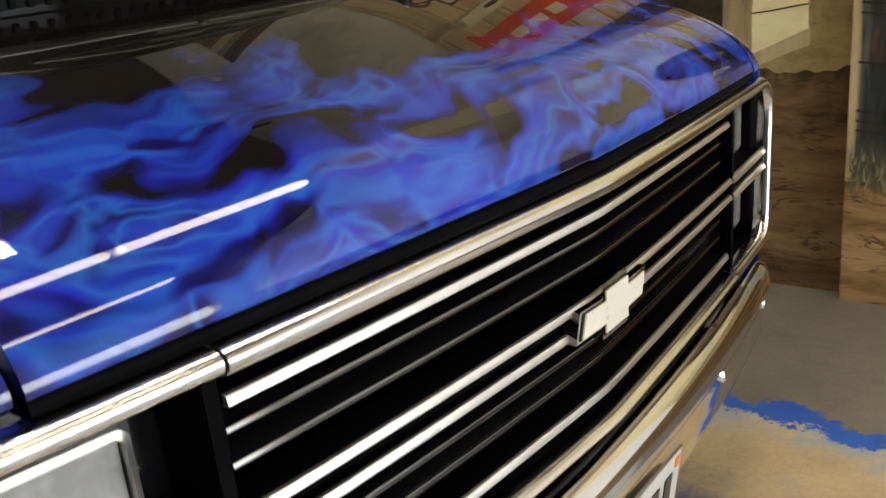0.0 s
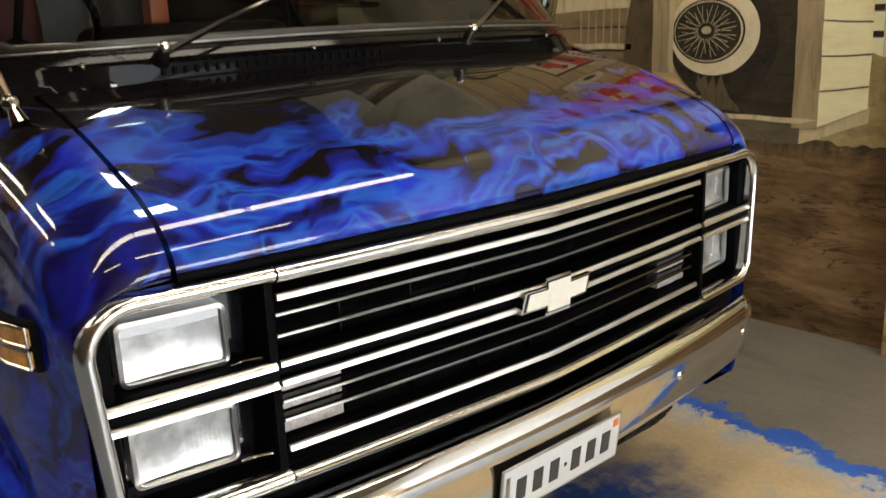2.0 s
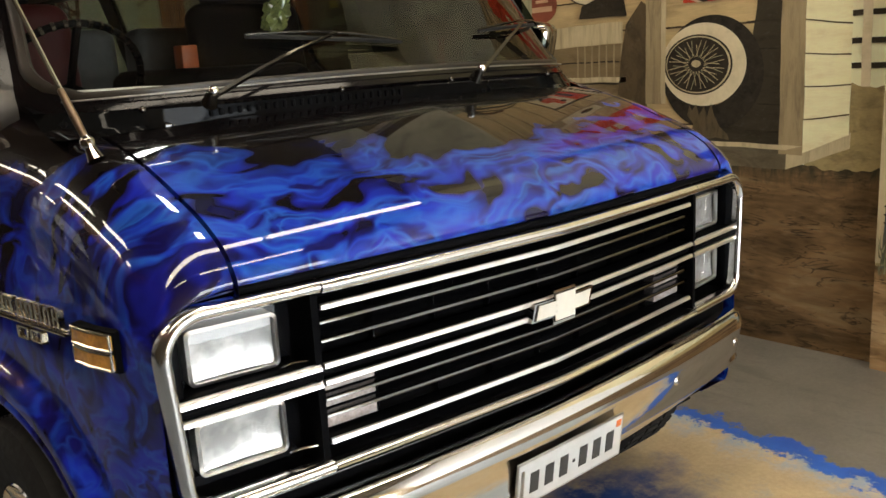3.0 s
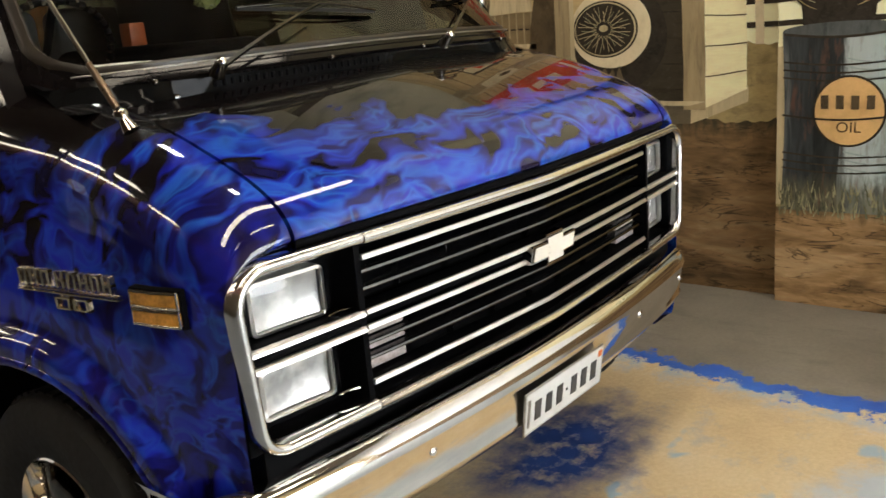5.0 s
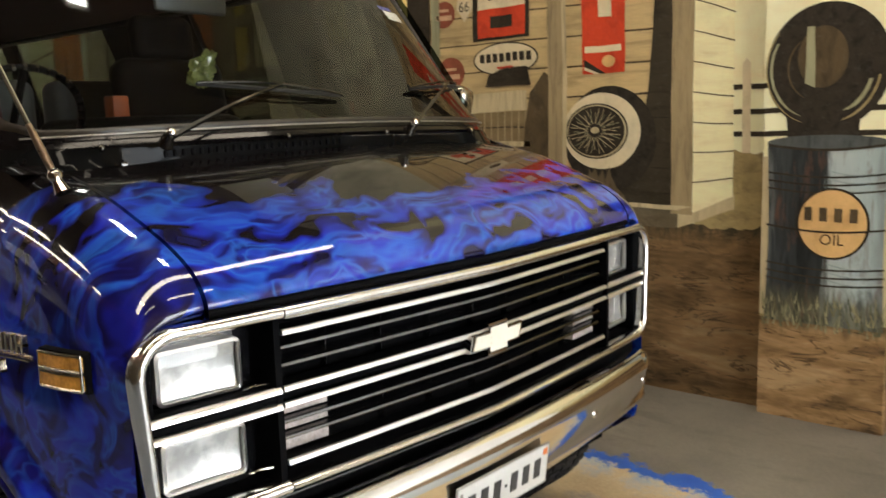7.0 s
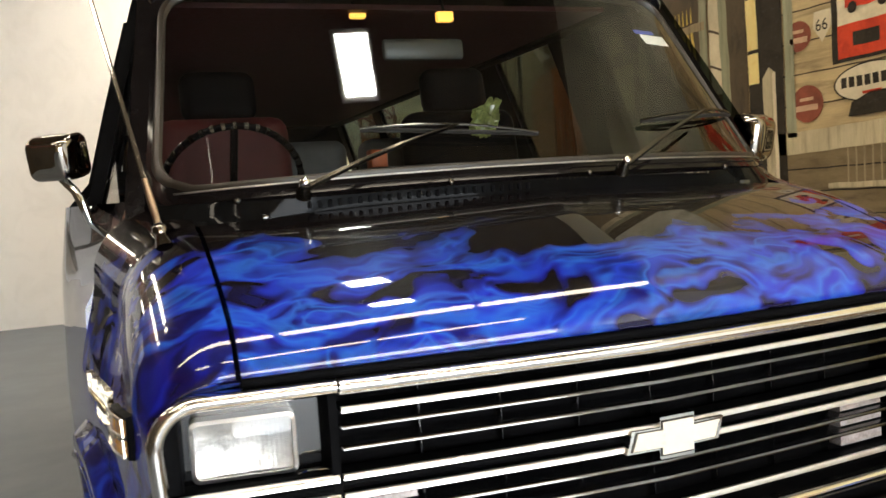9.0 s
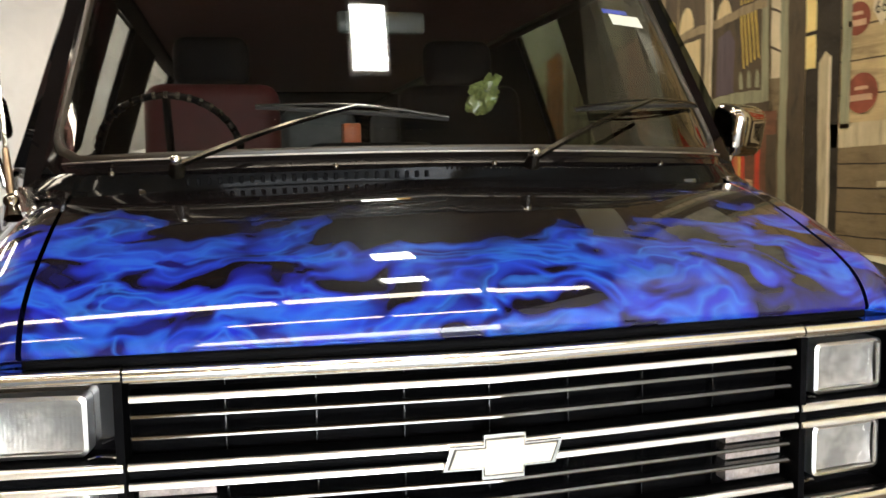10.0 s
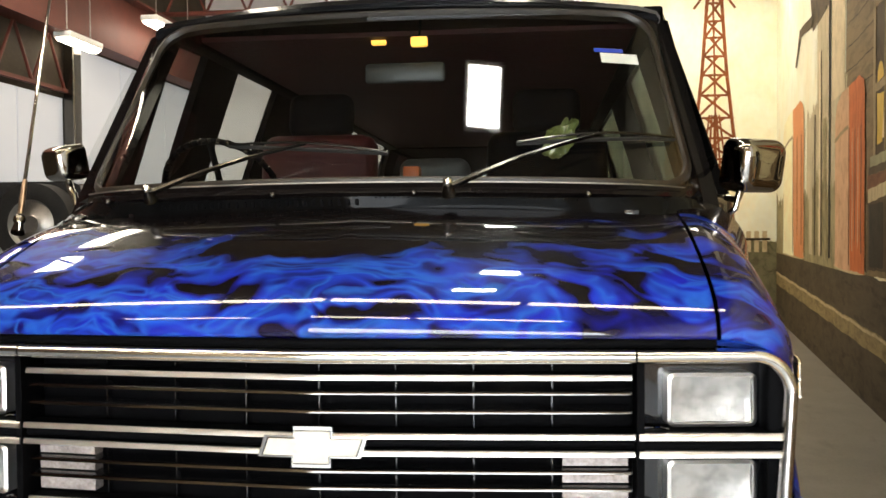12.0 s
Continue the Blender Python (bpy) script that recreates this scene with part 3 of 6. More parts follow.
def unsteady(pts, amp, step):
    """An outline with the small waver of a brushed edge."""
    out = []
    for k, (y0, z0) in enumerate(pts):
        y1, z1 = pts[(k + 1) % len(pts)]
        n = max(1, min(60, int(math.hypot(y1 - y0, z1 - z0) / step)))
        for i in range(n):
            y, z = lerp(y0, y1, i / n), lerp(z0, z1, i / n)
            out.append((y + amp * (math.sin(9.1 * z + 3.3 * y) + 0.6 * math.sin(29.0 * z + 11 * y)), z + amp * (math.sin(7.7 * y + 2.1 * z) + 0.6 * math.sin(31.0 * y + 5 * z))))
    return out


def on_n(x, z, coat):
    return (x, END_Y - 0.0015 * coat, z)


def daub(name, pts, material, wall, coat=1, place=on_a):
    bm = bmesh.new()
    if len(pts) < 20 and place is not on_n:
        pts = unsteady(pts, 0.005 if place is on_b else 0.0018, 0.05 if place is on_b else 0.03)
    bm.faces.new([bm.verts.new(place(y, z, coat)) for y, z in pts])
    return part(name, bm, material, wall, smooth=False)


def rect(y0, y1, z0, z1):
    return [(y0, z0), (y1, z0), (y1, z1), (y0, z1)]


def disc(cy, cz, ry, rz, n=40, a0=0, a1=360):
    return [(cy + ry * math.cos(radians(a0 + (a1 - a0) * k / n)), cz + rz * math.sin(radians(a0 + (a1 - a0) * k / n))) for k in range(n)]


def ragged(y0, y1, z0, z1, amp, seed, n=40):
    """A field with an uneven upper edge."""
    n *= 3
    ys = [lerp(y1, y0, k / n) for k in range(n + 1)]
    top = [(y, z1 + amp * (0.6 * math.sin(5.3 * y + seed) + 0.3 * math.sin(17.0 * y + 2 * seed) + 0.25 * math.sin(41.0 * y + 3 * seed) + 0.2 * math.sin(97.0 * y))) for y in ys]
    return [(y0, z0), (y1, z0)] + top


def ring(name, cy, cz, r0, r1, material, wall, coat, place=on_a, flat=1.0, n=48):
    bm = bmesh.new()
    loft(bm, [[Vector(place(cy + r * flat * math.cos(2 * math.pi * k / n), cz + r * math.sin(2 * math.pi * k / n), coat)) for k in range(n + 1)] for r in (r0, r1)])
    return part(name, bm, material, wall, smooth=False)


def word(name, text, place, size, material, wall):
    """Painted letters on a wall that faces west, centred over a point."""
    cu = bpy.data.curves.new(name, "FONT")
    cu.body, cu.size, cu.align_x, cu.resolution_u = text, size, "CENTER", 3
    tmp = bpy.data.objects.new(name, cu)
    me = bpy.data.meshes.new_from_object(tmp)
    bpy.data.objects.remove(tmp)
    me.transform(Matrix(((0, 0, -1, place[0]), (-1, 0, 0, place[1]), (0, 1, 0, place[2]), (0, 0, 0, 1))))
    me.materials.clear()
    me.materials.append(material)
    ob = new(name, me)
    ob.parent = wall
    return ob


# ground and distance
daub("painted_ground", ragged(SOUTH, 0.62, 0.0, 0.80, 0.02, 3, 160), SOIL, wall_a, 1)
daub("painted_ground", ragged(0.62, BEND_Y, 0.0, 0.83, 0.008, 4), SOIL, wall_a, 1)
daub("painted_field", ragged(SOUTH, 0.45, 0.72, 1.12, 0.02, 5, 160), HILL, wall_a, 0.5)
SLAB = brushed_paint("painted_slab_shade", (0.13, 0.11, 0.075), (0.055, 0.045, 0.03), 0.4, (1, 0.7, 2), 7, 0.4)
daub("painted_porch_slab", [(1.3, 0.775), (0.53, 0.775), (0.53, 0.86), (1.3, 0.87)], SLAB, wall_a, 2.5)
daub("painted_porch_edge", [(0.53, 0.775), (0.265, 0.875), (0.265, 0.94), (0.53, 0.86)], PALE_POST, wall_a, 2.5)
daub("painted_porch_top", [(1.3, 0.868), (0.53, 0.858), (0.458, 0.878), (1.3, 0.888)], PALE_POST, wall_a, 6.5)
# unseen white panel added south of the mural, so the chrome reflects brighter
daub("whitewash", rect(SOUTH, -1.3, 0.9, WALL_H), WHITEWALL, wall_a, 6)
daub("upper_wall_paint", rect(-1.3, BEND_Y, 2.75, WALL_H), UPPERWALL, wall_a, 12)
# shop front siding
PORCHSHADE = brushed_paint("painted_porch_shade", (0.042, 0.035, 0.025), (0.022, 0.018, 0.013), 0.4, (1, 1, 3), 5)
daub("painted_siding", rect(0.45, BEND_Y, 0.86, 3.0), SIDING, wall_a, 2)
for k in range(14):
    z = 0.95 + 0.145 * k
    daub("painted_board_line", [(0.66, z), (BEND_Y, z + 0.012), (BEND_Y, z + 0.018), (0.66, z + 0.009)], DUSK, wall_a, 3)
daub("painted_shade", [(0.56, 0.87), (0.92, 0.87), (0.90, 0.98), (0.76, 1.06), (0.70, 1.25), (0.675, 1.45), (0.645, 1.9), (0.63, 3.0), (0.56, 3.0)], PORCHSHADE, wall_a, 4)
for k in range(5):
    daub("painted_shade_line", rect(0.56, 0.72, 0.93 + 0.115 * k, 0.936 + 0.115 * k), DARK, wall_a, 5)
daub("painted_post", rect(0.458, 0.562, 0.84, 3.0), WOODPOST, wall_a, 6)
daub("painted_corner_boards", [(0.27, 0.93), (0.458, 0.85), (0.458, 3.0), (0.287, 3.0)], PALE_BOARD, wall_a, 6)
for k in range(16):
    z = 0.985 + 0.133 * k
    dz = (z - 1.18) * 0.115
    daub("painted_board_line", [(0.272, z - dz), (0.458, z), (0.458, z + 0.005), (0.272, z - dz + 0.006)], DUSK, wall_a, 7)
# spoked wheel with a white wall
ring("painted_tyre", 0.885, 1.185, 0.14, 0.25, TYREPAINT, wall_a, 6, flat=1.0)
ring("painted_white_wall", 0.925, 1.222, 0.10, 0.182, OFFWHITE, wall_a, 7, flat=1.16)
daub("painted_wheel_edge", disc(0.950, 1.222, 0.172, 0.133), TYREPAINT, wall_a, 8)
daub("painted_wheel_rim", disc(0.950, 1.222, 0.163, 0.126), PALE_POST, wall_a, 8.5)
daub("painted_wheel_centre", disc(0.952, 1.222, 0.156, 0.120), DARK, wall_a, 9)
for k in range(36):
    a = 2 * math.pi * k / 36
    e = a + (0.30 if k % 2 else -0.30)
    y, z = 0.955, 1.222
    far = 0.142 if k % 3 else 0.118
    p, q = (y + 0.034 * math.cos(e), z + 0.027 * math.sin(e)), (y + far * math.cos(a), z + 0.77 * far * math.sin(a))
    ny, nz = -0.0014 * math.sin(a), 0.0014 * math.cos(a)
    daub("painted_spoke", [(p[0] - ny, p[1] - nz), (q[0] - ny, q[1] - nz), (q[0] + ny, q[1] + nz), (p[0] + ny, p[1] + nz)], PALE_POST if k % 4 else GREENISH, wall_a, 9.6)
daub("painted_hub_edge", disc(0.955, 1.225, 0.040, 0.032, 20), TYREPAINT, wall_a, 10)
daub("painted_hub", disc(0.955, 1.227, 0.024, 0.016, 20), PALE_POST, wall_a, 10.5)
daub("painted_tuft", [(0.99, 1.045), (0.975, 1.02), (0.955, 1.05), (0.94, 1.0), (0.915, 1.04), (0.90, 0.99), (0.88, 1.05), (0.865, 1.0), (0.84, 0.95), (0.80, 0.915), (0.79, 0.89), (0.86, 0.90), (0.93, 0.88), (0.985, 0.90), (0.97, 0.96), (1.0, 1.0)], TUFT, wall_a, 8)
# porch pole with a lamp
daub("painted_pole", rect(1.135, 1.225, 1.05, 3.0), WOODPOST, wall_a, 8)
daub("painted_pole_light", rect(1.115, 1.14, 1.05, 3.0), PALE_POST, wall_a, 9)
daub("painted_lamp", [(1.14, 1.86), (1.2, 1.86), (1.215, 2.0), (1.2, 2.2), (1.13, 2.2), (1.12, 2.0)], OFFWHITE, wall_a, 10)
daub("painted_lamp_shade", disc(1.172, 1.97, 0.018, 0.06, 16), DARK, wall_a, 11)
# tall red sign
daub("painted_tall_sign", rect(0.80, 1.03, 1.495, 2.6), SIGNRED, wall_a, 5)
for k, (w, h) in enumerate(((0.05, 0.012), (0.07, 0.09), (0.06, 0.10), (0.07, 0.09), (0.05, 0.10), (0.07, 0.09))):
    z = 1.63 + 0.128 * k if k else 1.605
    if k == 0:
        daub("painted_sign_bar", rect(0.82, 1.015, 1.595, 1.625), OFFWHITE, wall_a, 6)
    else:
        daub("painted_sign_bar", rect(0.905 - w / 2, 0.905 + w / 2, z - 0.04 + 0.04, z - 0.04 + 0.04 + h), OFFWHITE, wall_a, 6)
daub("painted_sign_stripe", [(1.02, 1.565), (1.02, 1.53), (0.93, 1.495), (0.90, 1.495)], DARK, wall_a, 6)
daub("painted_sign_stripe", [(1.02, 1.53), (1.02, 1.515), (0.96, 1.495), (0.93, 1.495)], OFFWHITE, wall_a, 6)
daub("painted_sign_badge", disc(0.885, 1.55, 0.035, 0.028, 20), DISC, wall_a, 6)
# posters and tin signs on the siding
daub("painted_poster_frame", rect(1.335, 1.70, 1.70, 2.12), DARK, wall_a, 5)
daub("painted_poster", rect(1.36, 1.665, 1.86, 2.10), OFFWHITE, wall_a, 6)
daub("painted_poster_base", rect(1.36, 1.665, 1.715, 1.86), SIGNRED, wall_a, 6)
daub("painted_truck", [(1.62, 1.93), (1.62, 1.99), (1.56, 2.0), (1.54, 2.05), (1.47, 2.05), (1.46, 2.0), (1.38, 1.99), (1.38, 1.94), (1.5, 1.92)], SIGNRED, wall_a, 7)
for y in (1.58, 1.42):
    daub("painted_truck_wheel", disc(y, 1.925, 0.025, 0.025, 16), DARK, wall_a, 8)
daub("painted_poster_smudge", rect(1.44, 1.58, 1.76, 1.82), DARK, wall_a, 7)
daub("painted_oval_edge", disc(1.49, 1.60, 0.208, 0.085), DARK, wall_a, 6)
daub("painted_oval_sign", disc(1.49, 1.60, 0.198, 0.078), OFFWHITE, wall_a, 7)
for k in range(8):
    y = 1.635 - 0.042 * k
    daub("painted_oval_bar", rect(y - 0.015, y + 0.015, 1.585, 1.63), DARK, wall_a, 8)
daub("painted_oval_dash", rect(1.44, 1.54, 1.55, 1.562), SIGNRED, wall_a, 8)
daub("painted_bracket", [(1.33, 1.46), (1.62, 1.46), (1.60, 1.52), (1.5, 1.555), (1.35, 1.555)], DARK, wall_a, 8)
for cy, cz, r, m in ((1.90, 1.86, 0.07, DULLRED), (1.86, 1.545, 0.085, DULLRED)):
    daub("painted_round_sign", disc(cy, cz, r * 1.15, r), m, wall_a, 5)
    daub("painted_round_sign_bar", rect(cy - r * 0.8, cy + r * 0.8, cz - 0.030, cz - 0.004), PINK, wall_a, 6)
    daub("painted_round_sign_bar", rect(cy - r * 0.5, cy + r * 0.5, cz + 0.015, cz + 0.03), PINK, wall_a, 6)
daub("painted_shield", [(1.70, 1.95), (1.80, 1.95), (1.81, 1.88), (1.755, 1.81), (1.70, 1.88)], OFFWHITE, wall_a, 5)
word("painted_number", "66", on_a(1.755, 1.862, 6), 0.075, DARK, wall_a)
# beam, bench and leaning sack
BROWN = brushed_paint("painted_brown_boards", (0.20, 0.15, 0.085), (0.085, 0.062, 0.036), 0.3, (1, 0.8, 4), 4)
daub("painted_porch_shade", rect(1.36, 2.05, 0.87, 1.33), BROWN, wall_a, 4)
for k in range(4):
    daub("painted_board_line", rect(1.38, 2.03, 0.93 + 0.105 * k, 0.936 + 0.105 * k), DARK, wall_a, 5)
daub("painted_beam", [(1.36, 1.335), (2.1, 1.315), (2.1, 1.42), (1.36, 1.435)], PALE_POST, wall_a, 6)
for k in range(7):
    y = 1.36 + 0.045 * k
    daub("painted_slat", rect(y, y + 0.010, 1.16, 1.33), WOODPOST, wall_a, 6)
daub("painted_bench_rail", rect(1.34, 1.75, 1.15, 1.175), PALE_POST, wall_a, 7)
daub("painted_sack", [(1.22, 0.95), (1.40, 0.95), (1.37, 1.25), (1.34, 1.42), (1.25, 1.52), (1.22, 1.5)], DUSK, wall_a, 7)
daub("painted_frame", rect(1.93, 1.99, 1.4, 3.0), GREENISH, wall_a, 6)
daub("painted_dark_post", rect(2.0, 2.24, 0.84, 3.0), DARK, wall_a, 6)
daub("painted_dark_post_edge", [(2.05, 0.9), (2.13, 0.9), (2.145, 1.70), (2.10, 1.75), (2.055, 1.72)], PALE_POST, wall_a, 7)
daub("painted_post_light", rect(2.052, 2.075, 0.92, 1.72), OFFWHITE, wall_a, 8)
LITPANE = brushed_paint("painted_lit_pane", (0.74, 0.60, 0.26), (0.60, 0.36, 0.10), 0.2, (1, 2, 1), 4, 0.05)
daub("painted_lit_pane", rect(2.165, 2.24, 1.68, 1.83), LITPANE, wall_a, 8)
daub("painted_lit_pane", rect(2.165, 2.24, 1.848, 2.10), LITPANE, wall_a, 8)
# fence beyond the shop
for y in (0.2, -0.42, -1.0, -1.6):
    daub("painted_fence_post", [(y, 1.12), (y + 0.036, 1.12), (y + 0.036, 1.5), (y + 0.018, 1.52), (y, 1.5)], OFFWHITE, wall_a, 4)
for z in (1.19, 1.285, 1.39):
    daub("painted_fence_gap", rect(-2.5, 0.285, z, z + 0.022), DARK, wall_a, 2)

# boxed column that carries the painted oil drum
bm = boxed((2.127, -0.384, 0.0), (WALL_X - 0.001, 0.119, WALL_H), 0.004)
column = tagged(part("column", bm, HILL, smooth=False), "boxed wall column painted with an old oil drum", "column", kind="structure")
daub("painted_sky", [(-0.383, 1.05), (0.118, 1.05), (0.118, WALL_H), (-0.383, WALL_H)], SKY, column, 0.3, on_col)
daub("painted_ground", ragged(-0.383, 0.118, 0.0, 0.44, 0.012, 11), SOIL_LIT, column, 1, on_col)
part("painted_side_ground", boxed((2.129, -0.3862, 0.0), (WALL_X - 0.002, -0.3842, 0.43)), SOIL_LIT, column, smooth=False)
part("painted_side_field", boxed((2.129, -0.3857, 0.43), (WALL_X - 0.002, -0.3842, 1.10)), HILL, column, smooth=False)
daub("painted_field", ragged(-0.383, 0.118, 0.44, 1.10, 0.02, 13), PALE_POST, column, 0.6, on_col)
for z in (1.19, 1.285, 1.39):
    daub("painted_fence_gap", rect(-0.383, 0.118, z, z + 0.022), DARK, column, 1, on_col)
side_l = [(0.098 - 0.012 * math.sin(math.pi * k / 10), lerp(1.165, 0.42, k / 10)) for k in range(11)]
daub("painted_drum", side_l + [(-0.372 + 0.012 * math.sin(math.pi * k / 10), lerp(0.42, 1.165, k / 10)) for k in range(11)], DRUM, column, 3, on_col)


def arc_line(name, z, sag, w, material, coat, y0=-0.367, y1=0.093):
    """A line bent round the drum."""
    bm = bmesh.new()
    loft(bm, [[Vector(on_col(lerp(y0, y1, k / 16), z + d - sag * math.sin(math.pi * k / 16), coat)) for k in range(17)] for d in (0, w)])
    return part(name, bm, material, column, smooth=False)


rng = random.Random(23)
for k in range(130):
    y, z, h = rng.uniform(-0.375, 0.105), rng.uniform(0.39, 0.50), rng.uniform(0.03, 0.07)
    w, lean = rng.uniform(0.002, 0.006), rng.uniform(-0.022, 0.022)
    daub("painted_blade", [(y - w, z), (y + w, z), (max(-0.381, min(0.116, y + lean)), z + h)], rng.choice((GRASS, BUSH, SCRUBBLE, SCRUBBLE)), column, 4.2 + 0.006 * k, on_col)
daub("painted_drum_lid", disc(-0.137, 1.165, 0.235, 0.03, 32), DRUMDARK, column, 3.5, on_col)
for z in (1.040, 1.008, 0.976, 0.665, 0.632, 0.600):
    arc_line("painted_drum_rib", z, 0.018, 0.007, DARK, 4)
    arc_line("painted_drum_glint", z + 0.009, 0.018, 0.006, DRUMLIGHT, 4, -0.36, -0.15)
arc_line("painted_drum_rim", 1.150, 0.02, 0.010, DARK, 4)
arc_line("painted_drum_seam", 0.822, 0.02, 0.008, DARK, 8)
daub("painted_disc_edge", disc(-0.168, 0.840, 0.141, 0.145), DARK, column, 5, on_col)
daub("painted_disc", disc(-0.168, 0.840, 0.131, 0.136), DISC, column, 6, on_col)
for k in range(4):
    y = -0.073 - 0.058 * k
    daub("painted_disc_bar", rect(y - 0.018, y + 0.012, 0.848, 0.903), DUSK, column, 7, on_col)
word("painted_word", "OIL", on_col(-0.168, 0.755, 7), 0.062, DUSK, column)
ring("painted_old_tyre", -0.125, 1.46, 0.0, 0.25, TYREPAINT, column, 3, on_col, 0.95)
ring("painted_tyre_hole", -0.11, 1.50, 0.0, 0.12, DUSK, column, 3.6, on_col, 0.8)
for r, w, a0, a1, m in ((0.228, 0.006, -70, 40, HILL), (0.205, 0.012, -66, 30, GREENISH), (0.222, 0.010, 190, 250, HILL), (0.190, 0.016, 196, 244, GREENISH), (0.135, 0.008, -60, 50, DUSK)):
    bm = bmesh.new()
    loft(bm, [[Vector(on_col(-0.11 + (r + d) * 0.95 * math.cos(radians(lerp(a0, a1, k / 20))), 1.46 + (r + d * math.sin(math.pi * k / 20)) * math.sin(radians(lerp(a0, a1, k / 20))), 4)) for k in range(21)] for d in (0, w)])
    part("painted_tread", bm, m, column, smooth=False)
daub("painted_plank", [(-0.045, 1.40), (-0.085, 1.38), (-0.08, 1.62), (-0.05, 1.62)], GREENISH, column, 4.5, on_col)
daub("painted_tyre_foot", [(-0.25, 1.18), (0.02, 1.18), (0.03, 1.3), (-0.26, 1.3)], TYREPAINT, column, 2.4, on_col)

# far mural: shop windows, pumps, pipes, and a derrick on the end wall
GLOOM = brushed_paint("painted_dark_ground", (0.085, 0.068, 0.045), (0.028, 0.023, 0.016), 0.4, (1, 0.7, 3), 5, 0.4)
OCHRE = brushed_paint("painted_kerb", (0.26, 0.21, 0.11), (0.10, 0.08, 0.045), 0.4, (1, 0.8, 3), 6, 0.4)
SHELL = brushed_paint("painted_cream_curtain", (0.66, 0.56, 0.34), (0.48, 0.38, 0.18), 0.2, (1, 5, 0.6), 5, 0.1)
DRAPE = brushed_paint("painted_dark_drape", (0.10, 0.075, 0.095), (0.05, 0.04, 0.055), 0.3, (1, 6, 0.6), 5)
BRICKRED = brushed_paint("painted_red_brown", (0.17, 0.075, 0.04), (0.085, 0.04, 0.022), 0.3, (1, 1, 4), 5)
MIST = brushed_paint("painted_mist", (0.50, 0.45, 0.33), (0.30, 0.27, 0.19), 0.3, (1, 3, 0.6), 3, 0.3)
SCRUB = brushed_paint("painted_scrub", (0.30, 0.27, 0.16), (0.11, 0.10, 0.06), 0.5, (1, 2.4, 1), 6, 0.4)


def far(name, pts, material, coat):
    return daub(name, pts, material, wall_b, coat, on_b)


# ground with a kerb line that runs away from the shop
far("painted_ground", ragged(BEND_Y, END_Y, 0.0, 0.86, 0.015, 21), GLOOM, 1)
far("painted_kerb", [(BEND_Y, 0.34), (END_Y, 0.44), (END_Y, 0.60), (BEND_Y, 0.47)], OCHRE, 2)
far("painted_kerb_light", [(3.2, 0.455), (END_Y, 0.57), (END_Y, 0.60), (3.2, 0.475)], PALE_POST, 3)
far("painted_scrub", ragged(5.3, END_Y, 0.84, 1.55, 0.12, 23), SCRUB, 2)
far("painted_mist", ragged(5.2, 7.3, 1.3, 2.3, 0.10, 24), MIST, 1.5)
# shop front
far("painted_siding", rect(BEND_Y, 5.25, 0.86, 3.9), BROWN, 1)
for k in range(9):
    z = 2.15 + 0.17 * k
    far("painted_board_line", rect(2.7, 5.25, z, z + 0.010), DUSK, 2)
far("painted_dark_post", rect(BEND_Y + 0.003, 2.42, 0.8, 3.9), DUSK, 3)
far("painted_post_edge", rect(2.42, 2.50, 0.8, 3.9), GREENISH, 4)
far("painted_siding_strip", rect(2.50, 2.605, 1.68, 3.9), OFFWHITE, 3)
for k in range(9):
    far("painted_siding_strip_line", [(2.50, 1.80 + 0.19 * k), (2.605, 1.83 + 0.19 * k), (2.605, 1.845 + 0.19 * k), (2.50, 1.812 + 0.19 * k)], DUSK, 4)
# two windows either side of a pale pole
far("painted_shop_window", rect(2.68, 4.22, 1.62, 2.62), DUSK, 3)
far("painted_curtain", [(4.17, 1.70), (4.03, 1.70), (3.98, 2.0), (4.17, 2.02)], YELLOW, 4)
far("painted_curtain", [(4.03, 1.72), (3.975, 1.72), (3.975, 1.92)], SHELL, 5)
far("painted_lit_pane", rect(3.56, 3.90, 1.70, 2.01), SHELL, 4)
far("painted_pane_shape", disc(3.72, 1.85, 0.075, 0.07, 18), OFFWHITE, 5)
far("painted_arch", disc(3.80, 2.08, 0.13, 0.16, 24, 0, 180), SHELL, 4)
far("painted_arch", disc(4.08, 2.08, 0.09, 0.12, 24, 0, 180), YELLOW, 4)
far("painted_arch", disc(3.20, 2.05, 0.11, 0.13, 24, 0, 180), SHELL, 4)
far("painted_drape", [(3.30, 1.64), (3.06, 1.64), (3.04, 1.92), (3.12, 2.0), (3.28, 1.98)], DRAPE, 4)
for k in range(5):
    y = 2.98 - 0.045 * k
    far("painted_stripe", [(y, 2.06), (y - 0.026, 2.06), (y - 0.075, 1.76 + 0.01 * k), (y - 0.058, 1.76 + 0.01 * k)], YELLOW, 5)
    far("painted_valance", [(y, 2.10), (y - 0.022, 2.10), (y - 0.010, 2.19)], YELLOW, 5)
for k in range(3):
    y = 2.98 - 0.10 * k
    far("painted_jar", [(y, 1.65), (y - 0.05, 1.65), (y - 0.045, 1.72), (y - 0.025, 1.75), (y - 0.005, 1.72)], GREENISH, 5)
for y0, y1, z0, z1, m in ((3.92, 3.96, 1.64, 2.62, BROWN), (4.20, 4.27, 1.58, 2.66, WOODPOST), (2.62, 2.70, 1.55, 3.2, GREENISH), (2.62, 4.27, 2.56, 2.63, WOODPOST)):
    far("painted_window_bar", rect(y0, y1, z0, z1), m, 6)
far("painted_window_rail", [(2.64, 2.045), (4.25, 2.03), (4.25, 2.085), (2.64, 2.09)], WOODPOST, 6.5)
